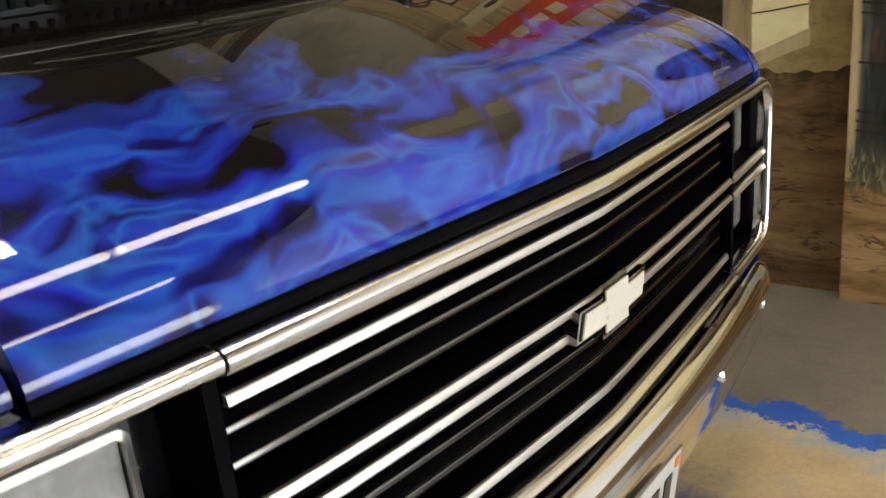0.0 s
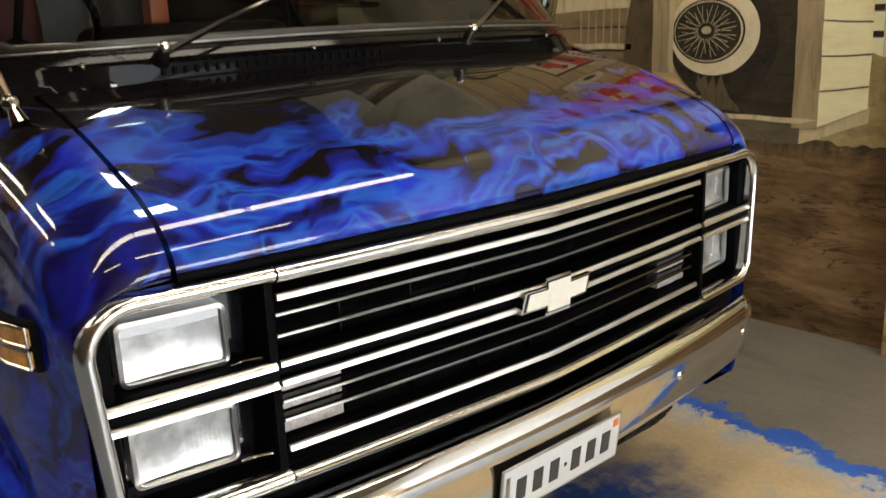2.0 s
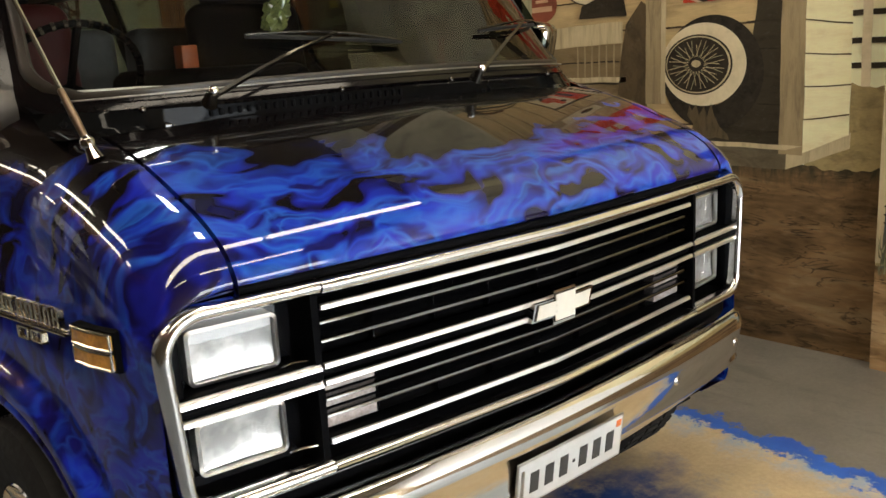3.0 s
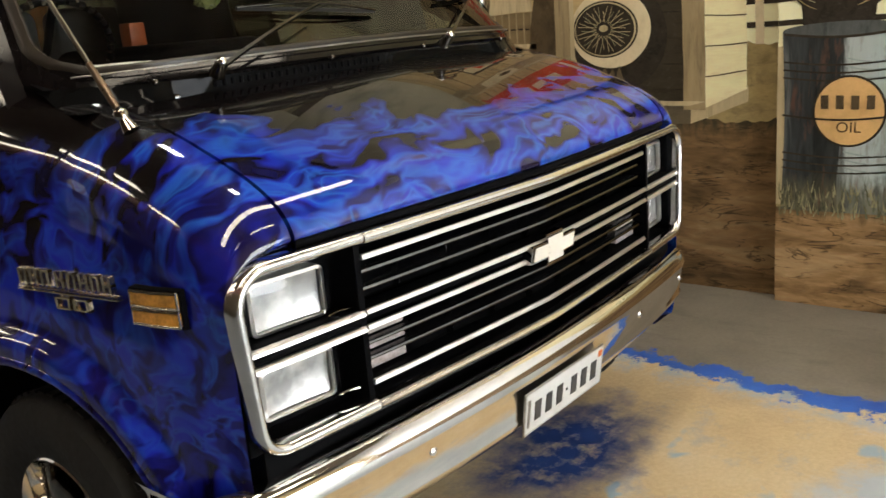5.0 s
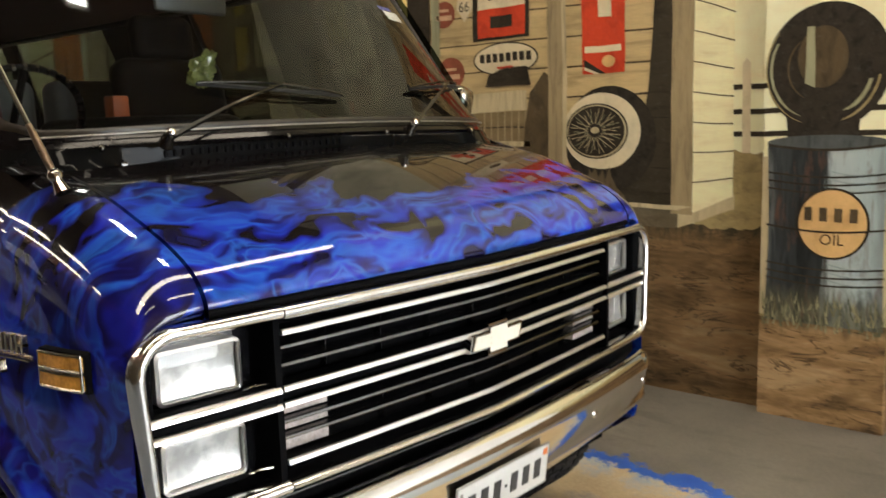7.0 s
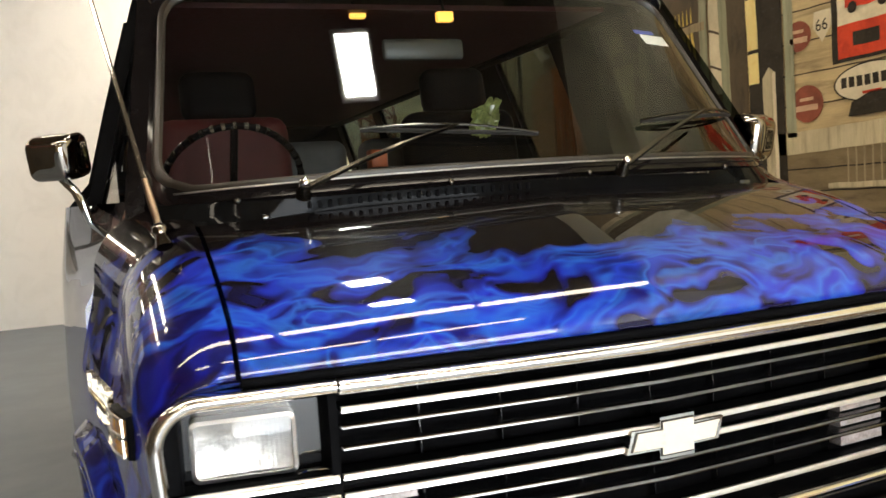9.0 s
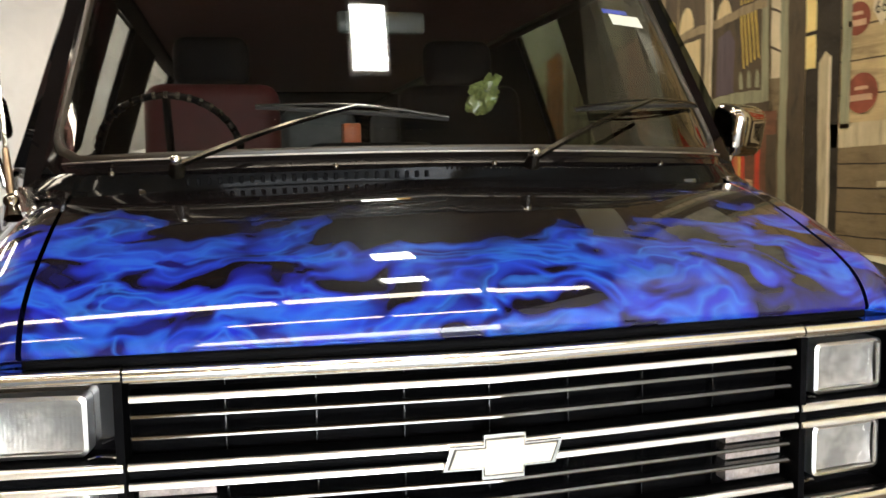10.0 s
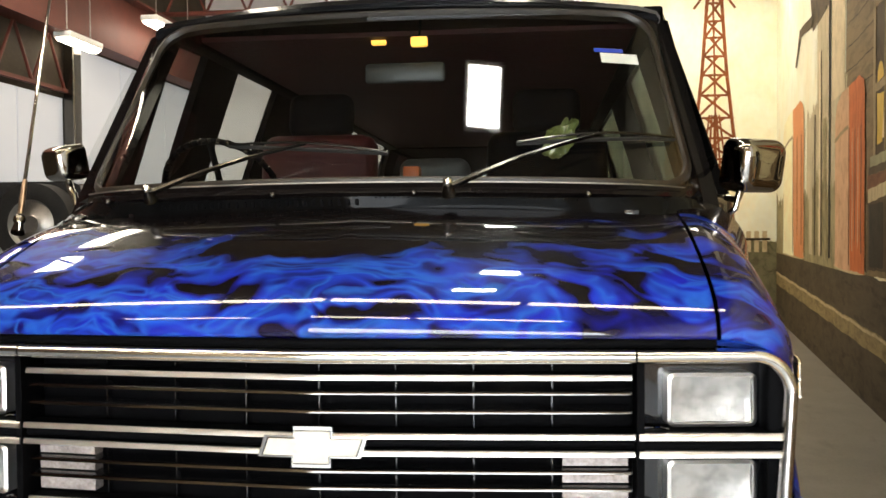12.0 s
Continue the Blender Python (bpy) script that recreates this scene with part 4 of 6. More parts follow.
far("painted_window_sill", rect(2.62, 4.35, 1.57, 1.635), GREENISH, 7)
far("painted_sill_shade", rect(2.60, 4.40, 1.52, 1.57), DUSK, 7)
far("painted_pole", [(3.36, 0.98), (3.49, 0.98), (3.47, 1.9), (3.45, 3.9), (3.34, 3.9), (3.35, 1.9)], PALE_POST, 8)
far("painted_pole_light", [(3.36, 0.98), (3.395, 0.98), (3.375, 3.9), (3.34, 3.9)], OFFWHITE, 9)
# under the sill: crates, an old machine and pots
far("painted_band", rect(2.52, 4.45, 1.40, 1.52), BRICKRED, 4)
far("painted_recess", rect(2.52, 4.45, 0.90, 1.40), DUSK, 3)
for y0, y1, z0, z1, m in ((3.14, 3.03, 1.04, 1.43, SIGNRED), (3.03, 2.965, 1.08, 1.46, RUST), (2.965, 2.94, 1.06, 1.45, YELLOW), (2.94, 2.885, 1.05, 1.44, SIGNRED),
                          (2.88, 2.76, 1.06, 1.44, BRICKRED), (2.76, 2.70, 1.04, 1.43, SIGNRED), (2.70, 2.63, 1.03, 1.40, BRICKRED)):
    far("painted_crate", rect(y1, y0, z0, z1), m, 5)
far("painted_crate_pane", rect(2.78, 2.86, 1.30, 1.42), PINK, 6)
far("painted_crate_pane", rect(2.78, 2.86, 1.10, 1.17), PINK, 6)
far("painted_blot", disc(3.26, 1.34, 0.085, 0.10, 20), PINK, 5)
far("painted_shelf", [(4.42, 1.34), (3.62, 1.38), (3.62, 1.46), (4.42, 1.43)], PALE_POST, 5)
far("painted_door", rect(3.98, 4.38, 0.92, 1.33), DARK, 5)
for y, z, r in ((3.72, 1.20, 0.075), (3.72, 1.06, 0.085), (3.60, 0.96, 0.07)):
    far("painted_pot", disc(y, z, r * 1.4, r, 20), OFFWHITE, 6)
    far("painted_pot_line", rect(y - r * 1.2, y + r * 1.2, z - 0.006, z + 0.004), DUSK, 7)
# tall panes, pipes and the arm beyond the shop
far("painted_tall_pane", rect(5.28, 5.86, 2.2, 3.1), OFFWHITE, 3)
far("painted_tall_pane", rect(6.02, 6.62, 2.25, 3.0), MIST, 3)
far("painted_eave", [(5.2, 3.05), (6.9, 2.98), (7.3, 3.9), (5.2, 3.9)], DUSK, 4)
far("painted_bracket_arm", [(6.6, 3.02), (7.7, 3.10), (8.05, 2.86), (8.16, 2.88), (7.82, 3.20), (6.6, 3.14)], DUSK, 4)
for y, w, z1, m in ((5.90, 0.09, 3.1, DARK), (6.10, 0.16, 2.1, SCRUB), (6.34, 0.07, 2.72, DUSK), (6.41, 0.10, 2.72, OFFWHITE), (6.70, 0.07, 2.2, DUSK), (6.9, 0.2, 1.9, MIST)):
    far("painted_pipe", rect(y, y + w, 0.92, z1), m, 5)
# two petrol pumps, orange in front and pale behind
FADED = brushed_paint("painted_faded_orange", (0.58, 0.26, 0.12), (0.44, 0.19, 0.09), 0.3, (1, 5, 0.7), 5, 0.1)
for y0, y1, z1, red, pale in ((4.52, 5.66, 2.20, RUST, PINK), (7.45, 9.2, 2.44, FADED, SKY)):
    w = y1 - y0
    far("painted_pump", [(y0, 0.86), (y1, 0.86), (y1, z1 - 0.20), (y1 - 0.06 * w, z1 - 0.07), (y1 - 0.25 * w, z1 - 0.01), (y0 + 0.16 * w, z1 + 0.02), (y0 + 0.03 * w, z1 - 0.04), (y0, z1 - 0.14)], pale, 6)
    far("painted_pump_side", [(y0, 0.86), (y0 + 0.44 * w, 0.86), (y0 + 0.48 * w, z1 - 0.3), (y0 + 0.50 * w, z1 + 0.005), (y0 + 0.16 * w, z1 + 0.02), (y0 + 0.03 * w, z1 - 0.04), (y0, z1 - 0.14)], red, 7)
    far("painted_pump_collar", [(y0 + 0.5 * w, z1 - 0.30), (y1, z1 - 0.36), (y1, z1 - 0.33), (y0 + 0.5 * w, z1 - 0.27)], WOODPOST, 8)
    far("painted_pump_seam", rect(y0 + 0.46 * w, y0 + 0.49 * w, 0.9, z1 - 0.3), BRICKRED, 8)
    for k in range(4):
        y = y0 + (0.08 + 0.09 * k) * w
        far("painted_pump_drip", [(y, 1.0 + 0.1 * (k % 3)), (y + 0.03 * w, 1.0), (y + 0.035 * w, z1 - 0.35 - 0.1 * (k % 2)), (y + 0.01 * w, z1 - 0.3)], PINK if k % 2 else BRICKRED, 8)
    far("painted_pump_foot", disc(y0 + 0.5 * w, 0.87, 0.56 * w, 0.03, 24), PALE_POST, 5)


daub("painted_ground", ragged(0.5, x_end, 0.0, 1.0, 0.02, 31), GRASS, wall_n, 1, on_n)
TX, TB, TT = 2.60, 1.75, 4.3


def half_w(z):
    return curve_at([(1.75, 0.20), (2.3, 0.25), (2.6, 0.215), (3.2, 0.15), (4.1, 0.09)], z)


def stroke(x0, z0, x1, z1, w, coat):
    d = Vector((x1 - x0, z1 - z0)).normalized()
    n = Vector((-d.y, d.x)) * w / 2
    daub("painted_derrick_bar", [(x0 - n.x, z0 - n.y), (x1 - n.x, z1 - n.y), (x1 + n.x, z1 + n.y), (x0 + n.x, z0 + n.y)], DERRICK, wall_n, coat, on_n)


daub("whitewash", rect(-4.19, 0.9, 0.0, WALL_H), WHITEWALL, wall_n, 1, on_n)
DERRICK = brushed_paint("painted_derrick", (0.22, 0.075, 0.03), (0.10, 0.035, 0.015), 0.3)
zs = [1.75, 2.05, 2.32, 2.58, 2.87, 3.13, 3.37, 3.61, 3.82, 4.05, 4.3]
for k, (a, b) in enumerate(zip(zs, zs[1:])):
    wa, wb = half_w(a), half_w(b)
    lean = 0.02 * (-1) ** k
    stroke(TX - wa, a, TX + 0.5 * wb + lean, b, 0.032, 2)
    stroke(TX + wa, a, TX - 0.6 * wb + lean, b, 0.032, 3)
    stroke(TX - 1.12 * wb, b, TX + 1.12 * wb, b, 0.030, 4)
    for s in (-1, 1):
        stroke(TX + s * wa, a, TX + s * wb, b, 0.044, 5)
stroke(TX + 0.03, TB, TX - 0.02, TT, 0.026, 6)
for k in range(5):
    stroke(TX - 0.17 + 0.085 * k, TB, TX - 0.06 + 0.03 * k, 2.62, 0.024, 6)
for s in (-1, 1):
    stroke(TX + s * 0.02, 4.12, TX + s * 0.26, 4.28, 0.03, 7)
    stroke(TX + s * 0.26, 3.98, TX + s * 0.10, 4.20, 0.03, 8)
for k in range(14):
    daub("painted_fence_board", rect(1.9 + 0.1 * k, 1.96 + 0.1 * k, 0.85, 1.12), PALE_POST, wall_n, 7, on_n)
daub("painted_fence_rail", rect(1.85, 3.3, 1.0, 1.03), DARK, wall_n, 8, on_n)

# ---- roof steel and lamps of the hall ----
bm = bmesh.new()
box(bm, (WEST + 0.03, SOUTH, 3.02), (WEST + 0.25, END_Y, 3.045))
box(bm, (WEST + 0.03, SOUTH, 3.66), (WEST + 0.25, END_Y, 3.685))
box(bm, (WEST + 0.12, SOUTH, 3.045), (WEST + 0.135, END_Y, 3.66))
box(bm, (WEST + 0.03, SOUTH, 2.51), (WEST + 0.08, 6.34, 2.545))
for k in range(7):
    y = 2.6 + 0.53 * k
    tube(bm, [(WEST + 0.06, y, 2.53), (WEST + 0.06, y + 0.265, 3.03), (WEST + 0.06, y + 0.53, 2.53)], 0.016, 6)
tagged(part("roof_beam", bm, REDSTEEL, smooth=False), "red oxide steel beam along the wall", "beam", kind="structure")
bm = boxed((WEST + 0.03, 6.34, 0.0), (WEST + 0.14, 6.48, 3.02), 0.01)
tagged(part("steel_column", bm, GUNMETAL, smooth=False), "grey steel hall column", "column", kind="structure")
for y in (-3.0, 1.5, 5.0, 8.4):
    bm = bmesh.new()
    tube(bm, [(WEST + 0.1, y, 4.3), (WALL_X, y, 4.3)], 0.03, 6)
    tube(bm, [(WEST + 0.1, y, 3.75), (-2.0, y, 3.75)], 0.03, 6)
    for k in range(4):
        x = WEST + 0.15 + 0.5 * k
        tube(bm, [(x, y, 3.75), (x + 0.25, y, 4.3), (x + 0.5, y, 3.75)], 0.018, 6)
    tagged(part("roof_truss", bm, REDSTEEL), "red oxide steel lattice truss", "truss", kind="structure")
TUBEGLOW = glow("tube_light", (1.0, 0.88, 0.70), 15.5)
PANELGLOW = glow("panel_light", (0.97, 1.0, 0.90), 45.0)


def tube_light(x, y, z, length, along_x=True, half=0.165):
    t = thing("tube_lamp", "white batten lamp with lit opal cover hung from the ceiling", "lamp", "ceiling tube lamps")
    h = length / 2
    e = half + 0.015
    lo, hi = ((x - h, y - e, z), (x + h, y + e, z + 0.06)) if along_x else ((x - e, y - h, z), (x + e, y + h, z + 0.06))
    part("housing", boxed(lo, hi, 0.008), WHITE, t)
    # a bowed opal cover over the tubes
    bm = bmesh.new()
    rows = []
    for e in (-h + 0.02, h - 0.02):
        row = []
        for q in range(9):
            g = radians(180 * q / 8)
            o, d = half * math.cos(g), -0.6 * half * math.sin(g) - 0.002
            row.append(Vector((x + e, y + o, z + d)) if along_x else Vector((x + o, y + e, z + d)))
        rows.append(row)
    loft(bm, rows, True, True)
    part("cover", bm, TUBEGLOW, t, "lit opal cover")
    for s in (-0.35, 0.35):
        bm = bmesh.new()
        px, py = (x + s * length, y) if along_x else (x, y + s * length)
        tube(bm, [(px, py, z + 0.06), (px, py, WALL_H)], 0.006, 6)
        part("hanger", bm, STEEL, t)
    return t


LAMP_Z = 4.4
for lx in (1.29, 0.05, -1.19, -2.43, -3.5):
    tube_light(lx, -0.6, LAMP_Z, 1.2)
for ly, ll in ((2.7, 0.5), (3.9, 1.2), (5.15, 1.2)):
    tube_light(-3.0, ly, 3.7, ll, False, 0.105)
    tube_light(-3.95, ly, 3.7, ll, False, 0.105)
tube_light(-3.98, 6.3, 2.97, 0.6, False, 0.07)
tube_light(-3.75, 7.9, 3.42, 1.2, False, 0.08)
tube_light(1.80, 5.6, LAMP_Z, 0.8)
for lx in (0.65, -0.6, -2.9):
    tube_light(lx, -3.2, LAMP_Z, 1.2)
# next two rows are added, unseen, to brighten the end wall and far mural
for lx in (1.4, -1.3, -3.2):
    tube_light(lx, 7.0, LAMP_Z, 1.2)
for lx in (-0.2, 1.1, 2.4):
    tube_light(lx, 8.9, 4.2, 1.2)
for px, py in ((0.14, 0.52), (0.22, 2.0)):
    lp = thing("panel_lamp", "bright rectangular panel lamp fixed to the ceiling", "lamp", "ceiling panel lamps")
    part("housing", boxed((px - 0.03, py - 0.03, WALL_H - 0.06), (px + 0.29, py + 0.39, WALL_H), 0.01), WHITE, lp)
    part("diffuser", boxed((px, py, WALL_H - 0.072), (px + 0.26, py + 0.36, WALL_H - 0.062)), PANELGLOW, lp)

# ---- the van ----
van = thing("van", "black classic van with blue flame paint and chrome grille", "van")


def nose(x):
    """How far the face stands forward, by distance from the centre line."""
    ax = math.sqrt(x * x + 0.00002)
    return -0.083 + 0.050 * ax + 0.024 * (x / 0.86) ** 2


HOOD_Y = [(0.0, 0.012), (0.06, -0.002), (0.14, 0.002), (0.24, 0.022), (0.36, 0.06), (0.5, 0.13), (0.75, 0.28), (1.0, 0.45)]
HOOD_Z = [(0.0, 0.998), (0.06, 1.010), (0.14, 1.034), (0.24, 1.066), (0.36, 1.098), (0.5, 1.135), (0.75, 1.195), (1.0, 1.248)]
HPTS = spline([(0, a[1], b[1]) for a, b in zip(HOOD_Y, HOOD_Z)], 40)


def hood_point(x, k):
    """A point of the hood: x across, k from 0 at the lip to 40 at the cowl."""
    p = HPTS[k]
    u = k / 40
    y = p.y + nose(x)
    drop = 0.007 * max(0.0, (k - 36) / 4) ** 2
    z = p.z - drop - 0.013 * u * abs(x / 0.7) ** 2.3 - 0.014 * (math.sqrt(x * x + 0.00002) - 0.004) * min(1, u * 4)
    return Vector((x, y, z))


bm = bmesh.new()
xs = sorted([-0.70 + 1.4 * i / 56 for i in range(57)] + [-0.010, -0.005, 0.005, 0.010])
loft(bm, [[hood_point(x, k) for x in xs] for k in range(41)])
loft(bm, [[hood_point(x, 0) for x in xs], [hood_point(x, 0) + Vector((0, 0.03, -0.004)) for x in xs]])
for s in (-1, 1):
    loft(bm, [[hood_point(0.70 * s, k) for k in range(41)], [hood_point(0.70 * s, k) + Vector((0, 0.0, -0.03)) for k in range(41)]])
bmesh.ops.remove_doubles(bm, verts=bm.verts, dist=1e-5)
part("hood", bm, FLAME, van, "black hood with airbrushed blue flames")


def width_at(y):
    return curve_at([(-0.05, 0.83), (0.0, 0.838), (0.04, 0.847), (0.08, 0.858), (0.13, 0.871), (0.3, 0.89), (0.55, 0.93), (0.8, 0.965), (1.1, 0.985), (6, 0.985)], y)


WHEEL_Y, WHEEL_Z, ARCH_R = 0.56, 0.34, 0.425


def fender_row(side, y, zt, h, blunt, n_over=12, n_down=40):
    """One cross-section: a rolled shoulder beside the hood, a flank that swells to full width, and the wheel arch."""
    w = width_at(y)
    sh = min(w, lerp(0.853, 0.90, max(0.0, min(1.0, (y - 0.42) / 0.2))))
    row = []
    for i in range(n_over + 1):
        a = radians(84 * i / n_over)
        x = 0.708 + (sh - 0.708) * math.sin(a)
        row.append(Vector((side * x, y + blunt * ((x - 0.708) / 0.15) ** 2, zt - h * (1 - math.cos(a)))))
    ye = row[-1].y
    w = width_at(ye)
    x0, z0 = abs(row[-1].x), row[-1].z
    dy = ye - WHEEL_Y
    zb = 0.40
    if abs(dy) < ARCH_R:
        zb = max(zb, WHEEL_Z + math.sqrt(ARCH_R ** 2 - dy * dy))
    for i in range(1, n_down + 1):
        z = lerp(z0, zb, 1 - (1 - i / n_down) ** 1.5)
        swell = min(1.0, (z0 - z) / 0.22)
        x = lerp(x0, w, swell * swell * (3 - 2 * swell))
        tuck = 0.03 * max(0, (0.6 - z) / 0.2) ** 2 if ye < WHEEL_Y - 0.2 else 0.0
        gap = max(0.0, math.hypot(dy, z - WHEEL_Z) - ARCH_R)
        q = max(0.0, min(1.0, (gap - 0.040) / 0.040))
        lip = 0.030 * (1 - q * q * (3 - 2 * q)) - 0.010 * math.exp(-(gap / 0.012) ** 2)
        row.append(Vector((side * (x - tuck + lip), ye, z)))
    # the lip rolls under
    p = row[-1]
    up = Vector((0, dy, zb - WHEEL_Z)).normalized() if zb > 0.40 else Vector((0, 0, 1))
    row.append(p + Vector((-0.012 * side, 0, 0)) - up * 0.012)
    row.append(p + Vector((-0.035 * side, 0, 0)) - up * 0.010)
    return row


def fender(side):
    bm = bmesh.new()
    rows = []
    for k in range(0, 41):
        base = hood_point(0.708, k)
        rows.append(fender_row(side, base.y, base.z, lerp(0.06, 0.15, min(1, k / 14)), 0.10 * max(0.0, 1 - k / 18)))
    z_end, y_end = rows[-1][0].z, rows[-1][0].y
    for j in range(1, 9):
        rows.append(fender_row(side, lerp(y_end, 0.62, j / 8), z_end + 0.06 * j / 8, 0.15, 0.0))
    loft(bm, rows)
    # inner return of the arch
    edge = [r[-1] for r in rows]
    loft(bm, [edge, [p + Vector((-0.10 * side, 0, 0)) for p in edge]])
    # lip beside the lamp bezel
    first = rows[0]
    loft(bm, [first, [p + Vector((-0.010 * side, -0.006, -0.002)) for p in first], [p + Vector((-0.03 * side, 0.01, -0.01)) for p in first]])
    bmesh.ops.remove_doubles(bm, verts=bm.verts, dist=1e-5)
    return part("fender", bm, FLAME, van, "front fender painted in blue flames")


for s in (-1, 1):
    fender(s)
    bm = bmesh.new()
    arch = []
    for q in range(8, 176, 6):
        y, z = WHEEL_Y + (ARCH_R + 0.004) * math.cos(radians(q)), WHEEL_Z + (ARCH_R + 0.004) * math.sin(radians(q))
        arch.append((s * ((width_at(y) if y < 0.62 else 0.945) + 0.018), y, z))
    tube(bm, arch, 0.013, 10)
    part("arch_lip", bm, FLAME, van, "rolled wheel arch lip")

# ---- body behind the front clip ----
SIDE = [(0.35, 0.955), (0.5, 0.985), (0.8, 1.0), (1.1, 0.99), (1.28, 0.965)]
BELT = 1.28
UP = [(1.28, 0.925), (1.55, 0.85), (1.80, 0.775), (1.865, 0.745), (1.91, 0.66), (1.955, 0.4), (1.965, 0.0)]
BACK = 5.0


def side_w(z, y):
    k = min(1.0, 0.93 + 0.07 * (y - 0.62) / 0.5) if y < 1.12 else 1.0
    if z <= BELT and y < 1.07:
        # the cowl side rolls inward under the windshield post
        k -= 0.16 * max(0.0, (z - 1.08) / 0.2) * (1 - (y - 0.62) / 0.45)
    return curve_at(SIDE if z <= BELT else UP, z) * k


def side_panel(name, y0, y1, z0, z1, side, mat, arch=None, label=""):
    bm = bmesh.new()
    rows = []
    n = max(2, int((y1 - y0) / 0.05))
    for j in range(n + 1):
        y = lerp(y0, y1, j / n)
        zb = z0
        if arch and abs(y - arch) < ARCH_R:
            zb = max(zb, WHEEL_Z + math.sqrt(ARCH_R ** 2 - (y - arch) ** 2))
        rows.append([Vector((side * side_w(lerp(zb, z1, i / 12), y), y, lerp(zb, z1, i / 12))) for i in range(13)])
    loft(bm, rows)
    edge = [r[0] for r in rows], [r[-1] for r in rows], rows[0], rows[-1]
    for e in edge:
        loft(bm, [e, [p + Vector((-0.05 * side, 0, 0)) for p in e]])
    return part(name, bm, mat, van, label)


for s in (-1, 1):
    side_panel("door", 0.628, 1.70, 0.40, BELT, s, FLAME, WHEEL_Y, "black and blue front door")
    side_panel("side_panel", 1.708, BACK, 0.40, BELT, s, BLACK, 3.75)
    # window posts, header and glass of the side
    # the wide third post is added to darken the second side window
    for y0, y1, rake in ((0.86, 1.014, 0.06), (1.30, 1.60, 0.06), (2.05, 2.8, 0.1), (3.9, 4.05, 0), (4.85, BACK, 0)):
        bm = bmesh.new()
        rows = []
        for i in range(9):
            z = lerp(BELT, 1.80, i / 8)
            w = side_w(z, y0 + 0.1) * s
            q = rake * i / 8
            f = y0 + (0.19 * i / 8 if y0 < 1.0 else q)
            rows.append([Vector((w, f, z)), Vector((w, y1 + q, z)), Vector((w - 0.03 * s, y1 + q, z)), Vector((w - 0.03 * s, f, z))])
        loft(bm, rows, True)
        part("window_post", bm, TRIM, van)
    bm = bmesh.new()
    rows = []
    for i in range(9):
        z = lerp(BELT, 1.80, i / 8)
        rows.append([Vector((s * (side_w(z, y) - 0.02), y, z)) for y in (0.60 + 0.32 * i / 8, 1.6, BACK)])
    loft(bm, rows)
    g = part("side_window", bm, SIDEGLASS if s < 0 else SMOKED, van)
    g.visible_shadow = False

# roof with a visor lip over the windshield
bm = bmesh.new()
rows = []
FULL = [(0.775, 1.80), (0.765, 1.84), (0.735, 1.88), (0.66, 1.915), (0.4, 1.955), (0.2, 1.963), (0.0, 1.965)]
FRONT = [(0.722, 1.752), (0.726, 1.766), (0.716, 1.779), (0.665, 1.790), (0.41, 1.807), (0.2, 1.814), (0.0, 1.817)]
for y, w in ((0.810, 0.0), (0.818, 0.09), (0.88, 0.2), (1.0, 0.4), (1.2, 0.65), (1.4, 0.85), (1.7, 1.0), (3.0, 1.0), (BACK, 0.95)):
    half = [(lerp(a[0], b[0], w), lerp(a[1], b[1], w)) for a, b in zip(FRONT, FULL)]
    full = [(-x, z) for x, z in half] + [(x, z) for x, z in half[-2::-1]]
    rows.append([Vector((x, y + 0.10 * (x / 0.75) ** 2 * max(0.0, 1 - w), z)) for x, z in full])
loft(bm, rows)
loft(bm, [rows[0], [p + Vector((0, 0.012, -0.012)) for p in rows[0]], [p + Vector((-0.02 * p.x, 0.07, -0.01)) for p in rows[0]]])
bmesh.ops.remove_doubles(bm, verts=bm.verts, dist=1e-5)
part("roof", bm, BLACK, van, "glossy black roof")
part("rear_panel", boxed((-0.95, BACK - 0.03, 0.4), (0.95, BACK, 1.3), 0.01), BLACK, van)
part("rear_door", boxed((-0.80, BACK - 0.03, 1.3), (0.80, BACK, 1.9), 0.01), BLACK, van)
part("van_floor", boxed((-0.85, 0.95, 0.42), (0.85, BACK - 0.03, 0.50)), TRIM, van)
part("headliner", boxed((-0.70, 1.16, 1.80), (0.70, BACK - 0.05, 1.815)), RED_CLOTH, van, "dark red cloth headliner")
for s in (-1, 1):
    part("roof_rail", boxed((min(0.69 * s, 0.75 * s), 1.0, 1.785), (max(0.69 * s, 0.75 * s), BACK - 0.05, 1.828), 0.008), TRIM, van, "black roof rail trim")
part("firewall", boxed((-0.70, 0.62, 0.42), (0.70, 0.66, 1.20)), TRIM, van)


# windshield and its frame
def shield_point(u, v):
    """u from -1 to 1 across, v from 0 at the cowl to 1 at the roof."""
    x = u * lerp(0.755, 0.685, v)
    y = lerp(0.40, 0.82, v) + 0.06 * u * u + lerp(0.115, 0.02, v) * abs(u) ** 8
    z = lerp(1.311, 1.782, v) - 0.015 * u * u * (1 - v) - 0.012 * v * u * u
    return Vector((x, y, z))


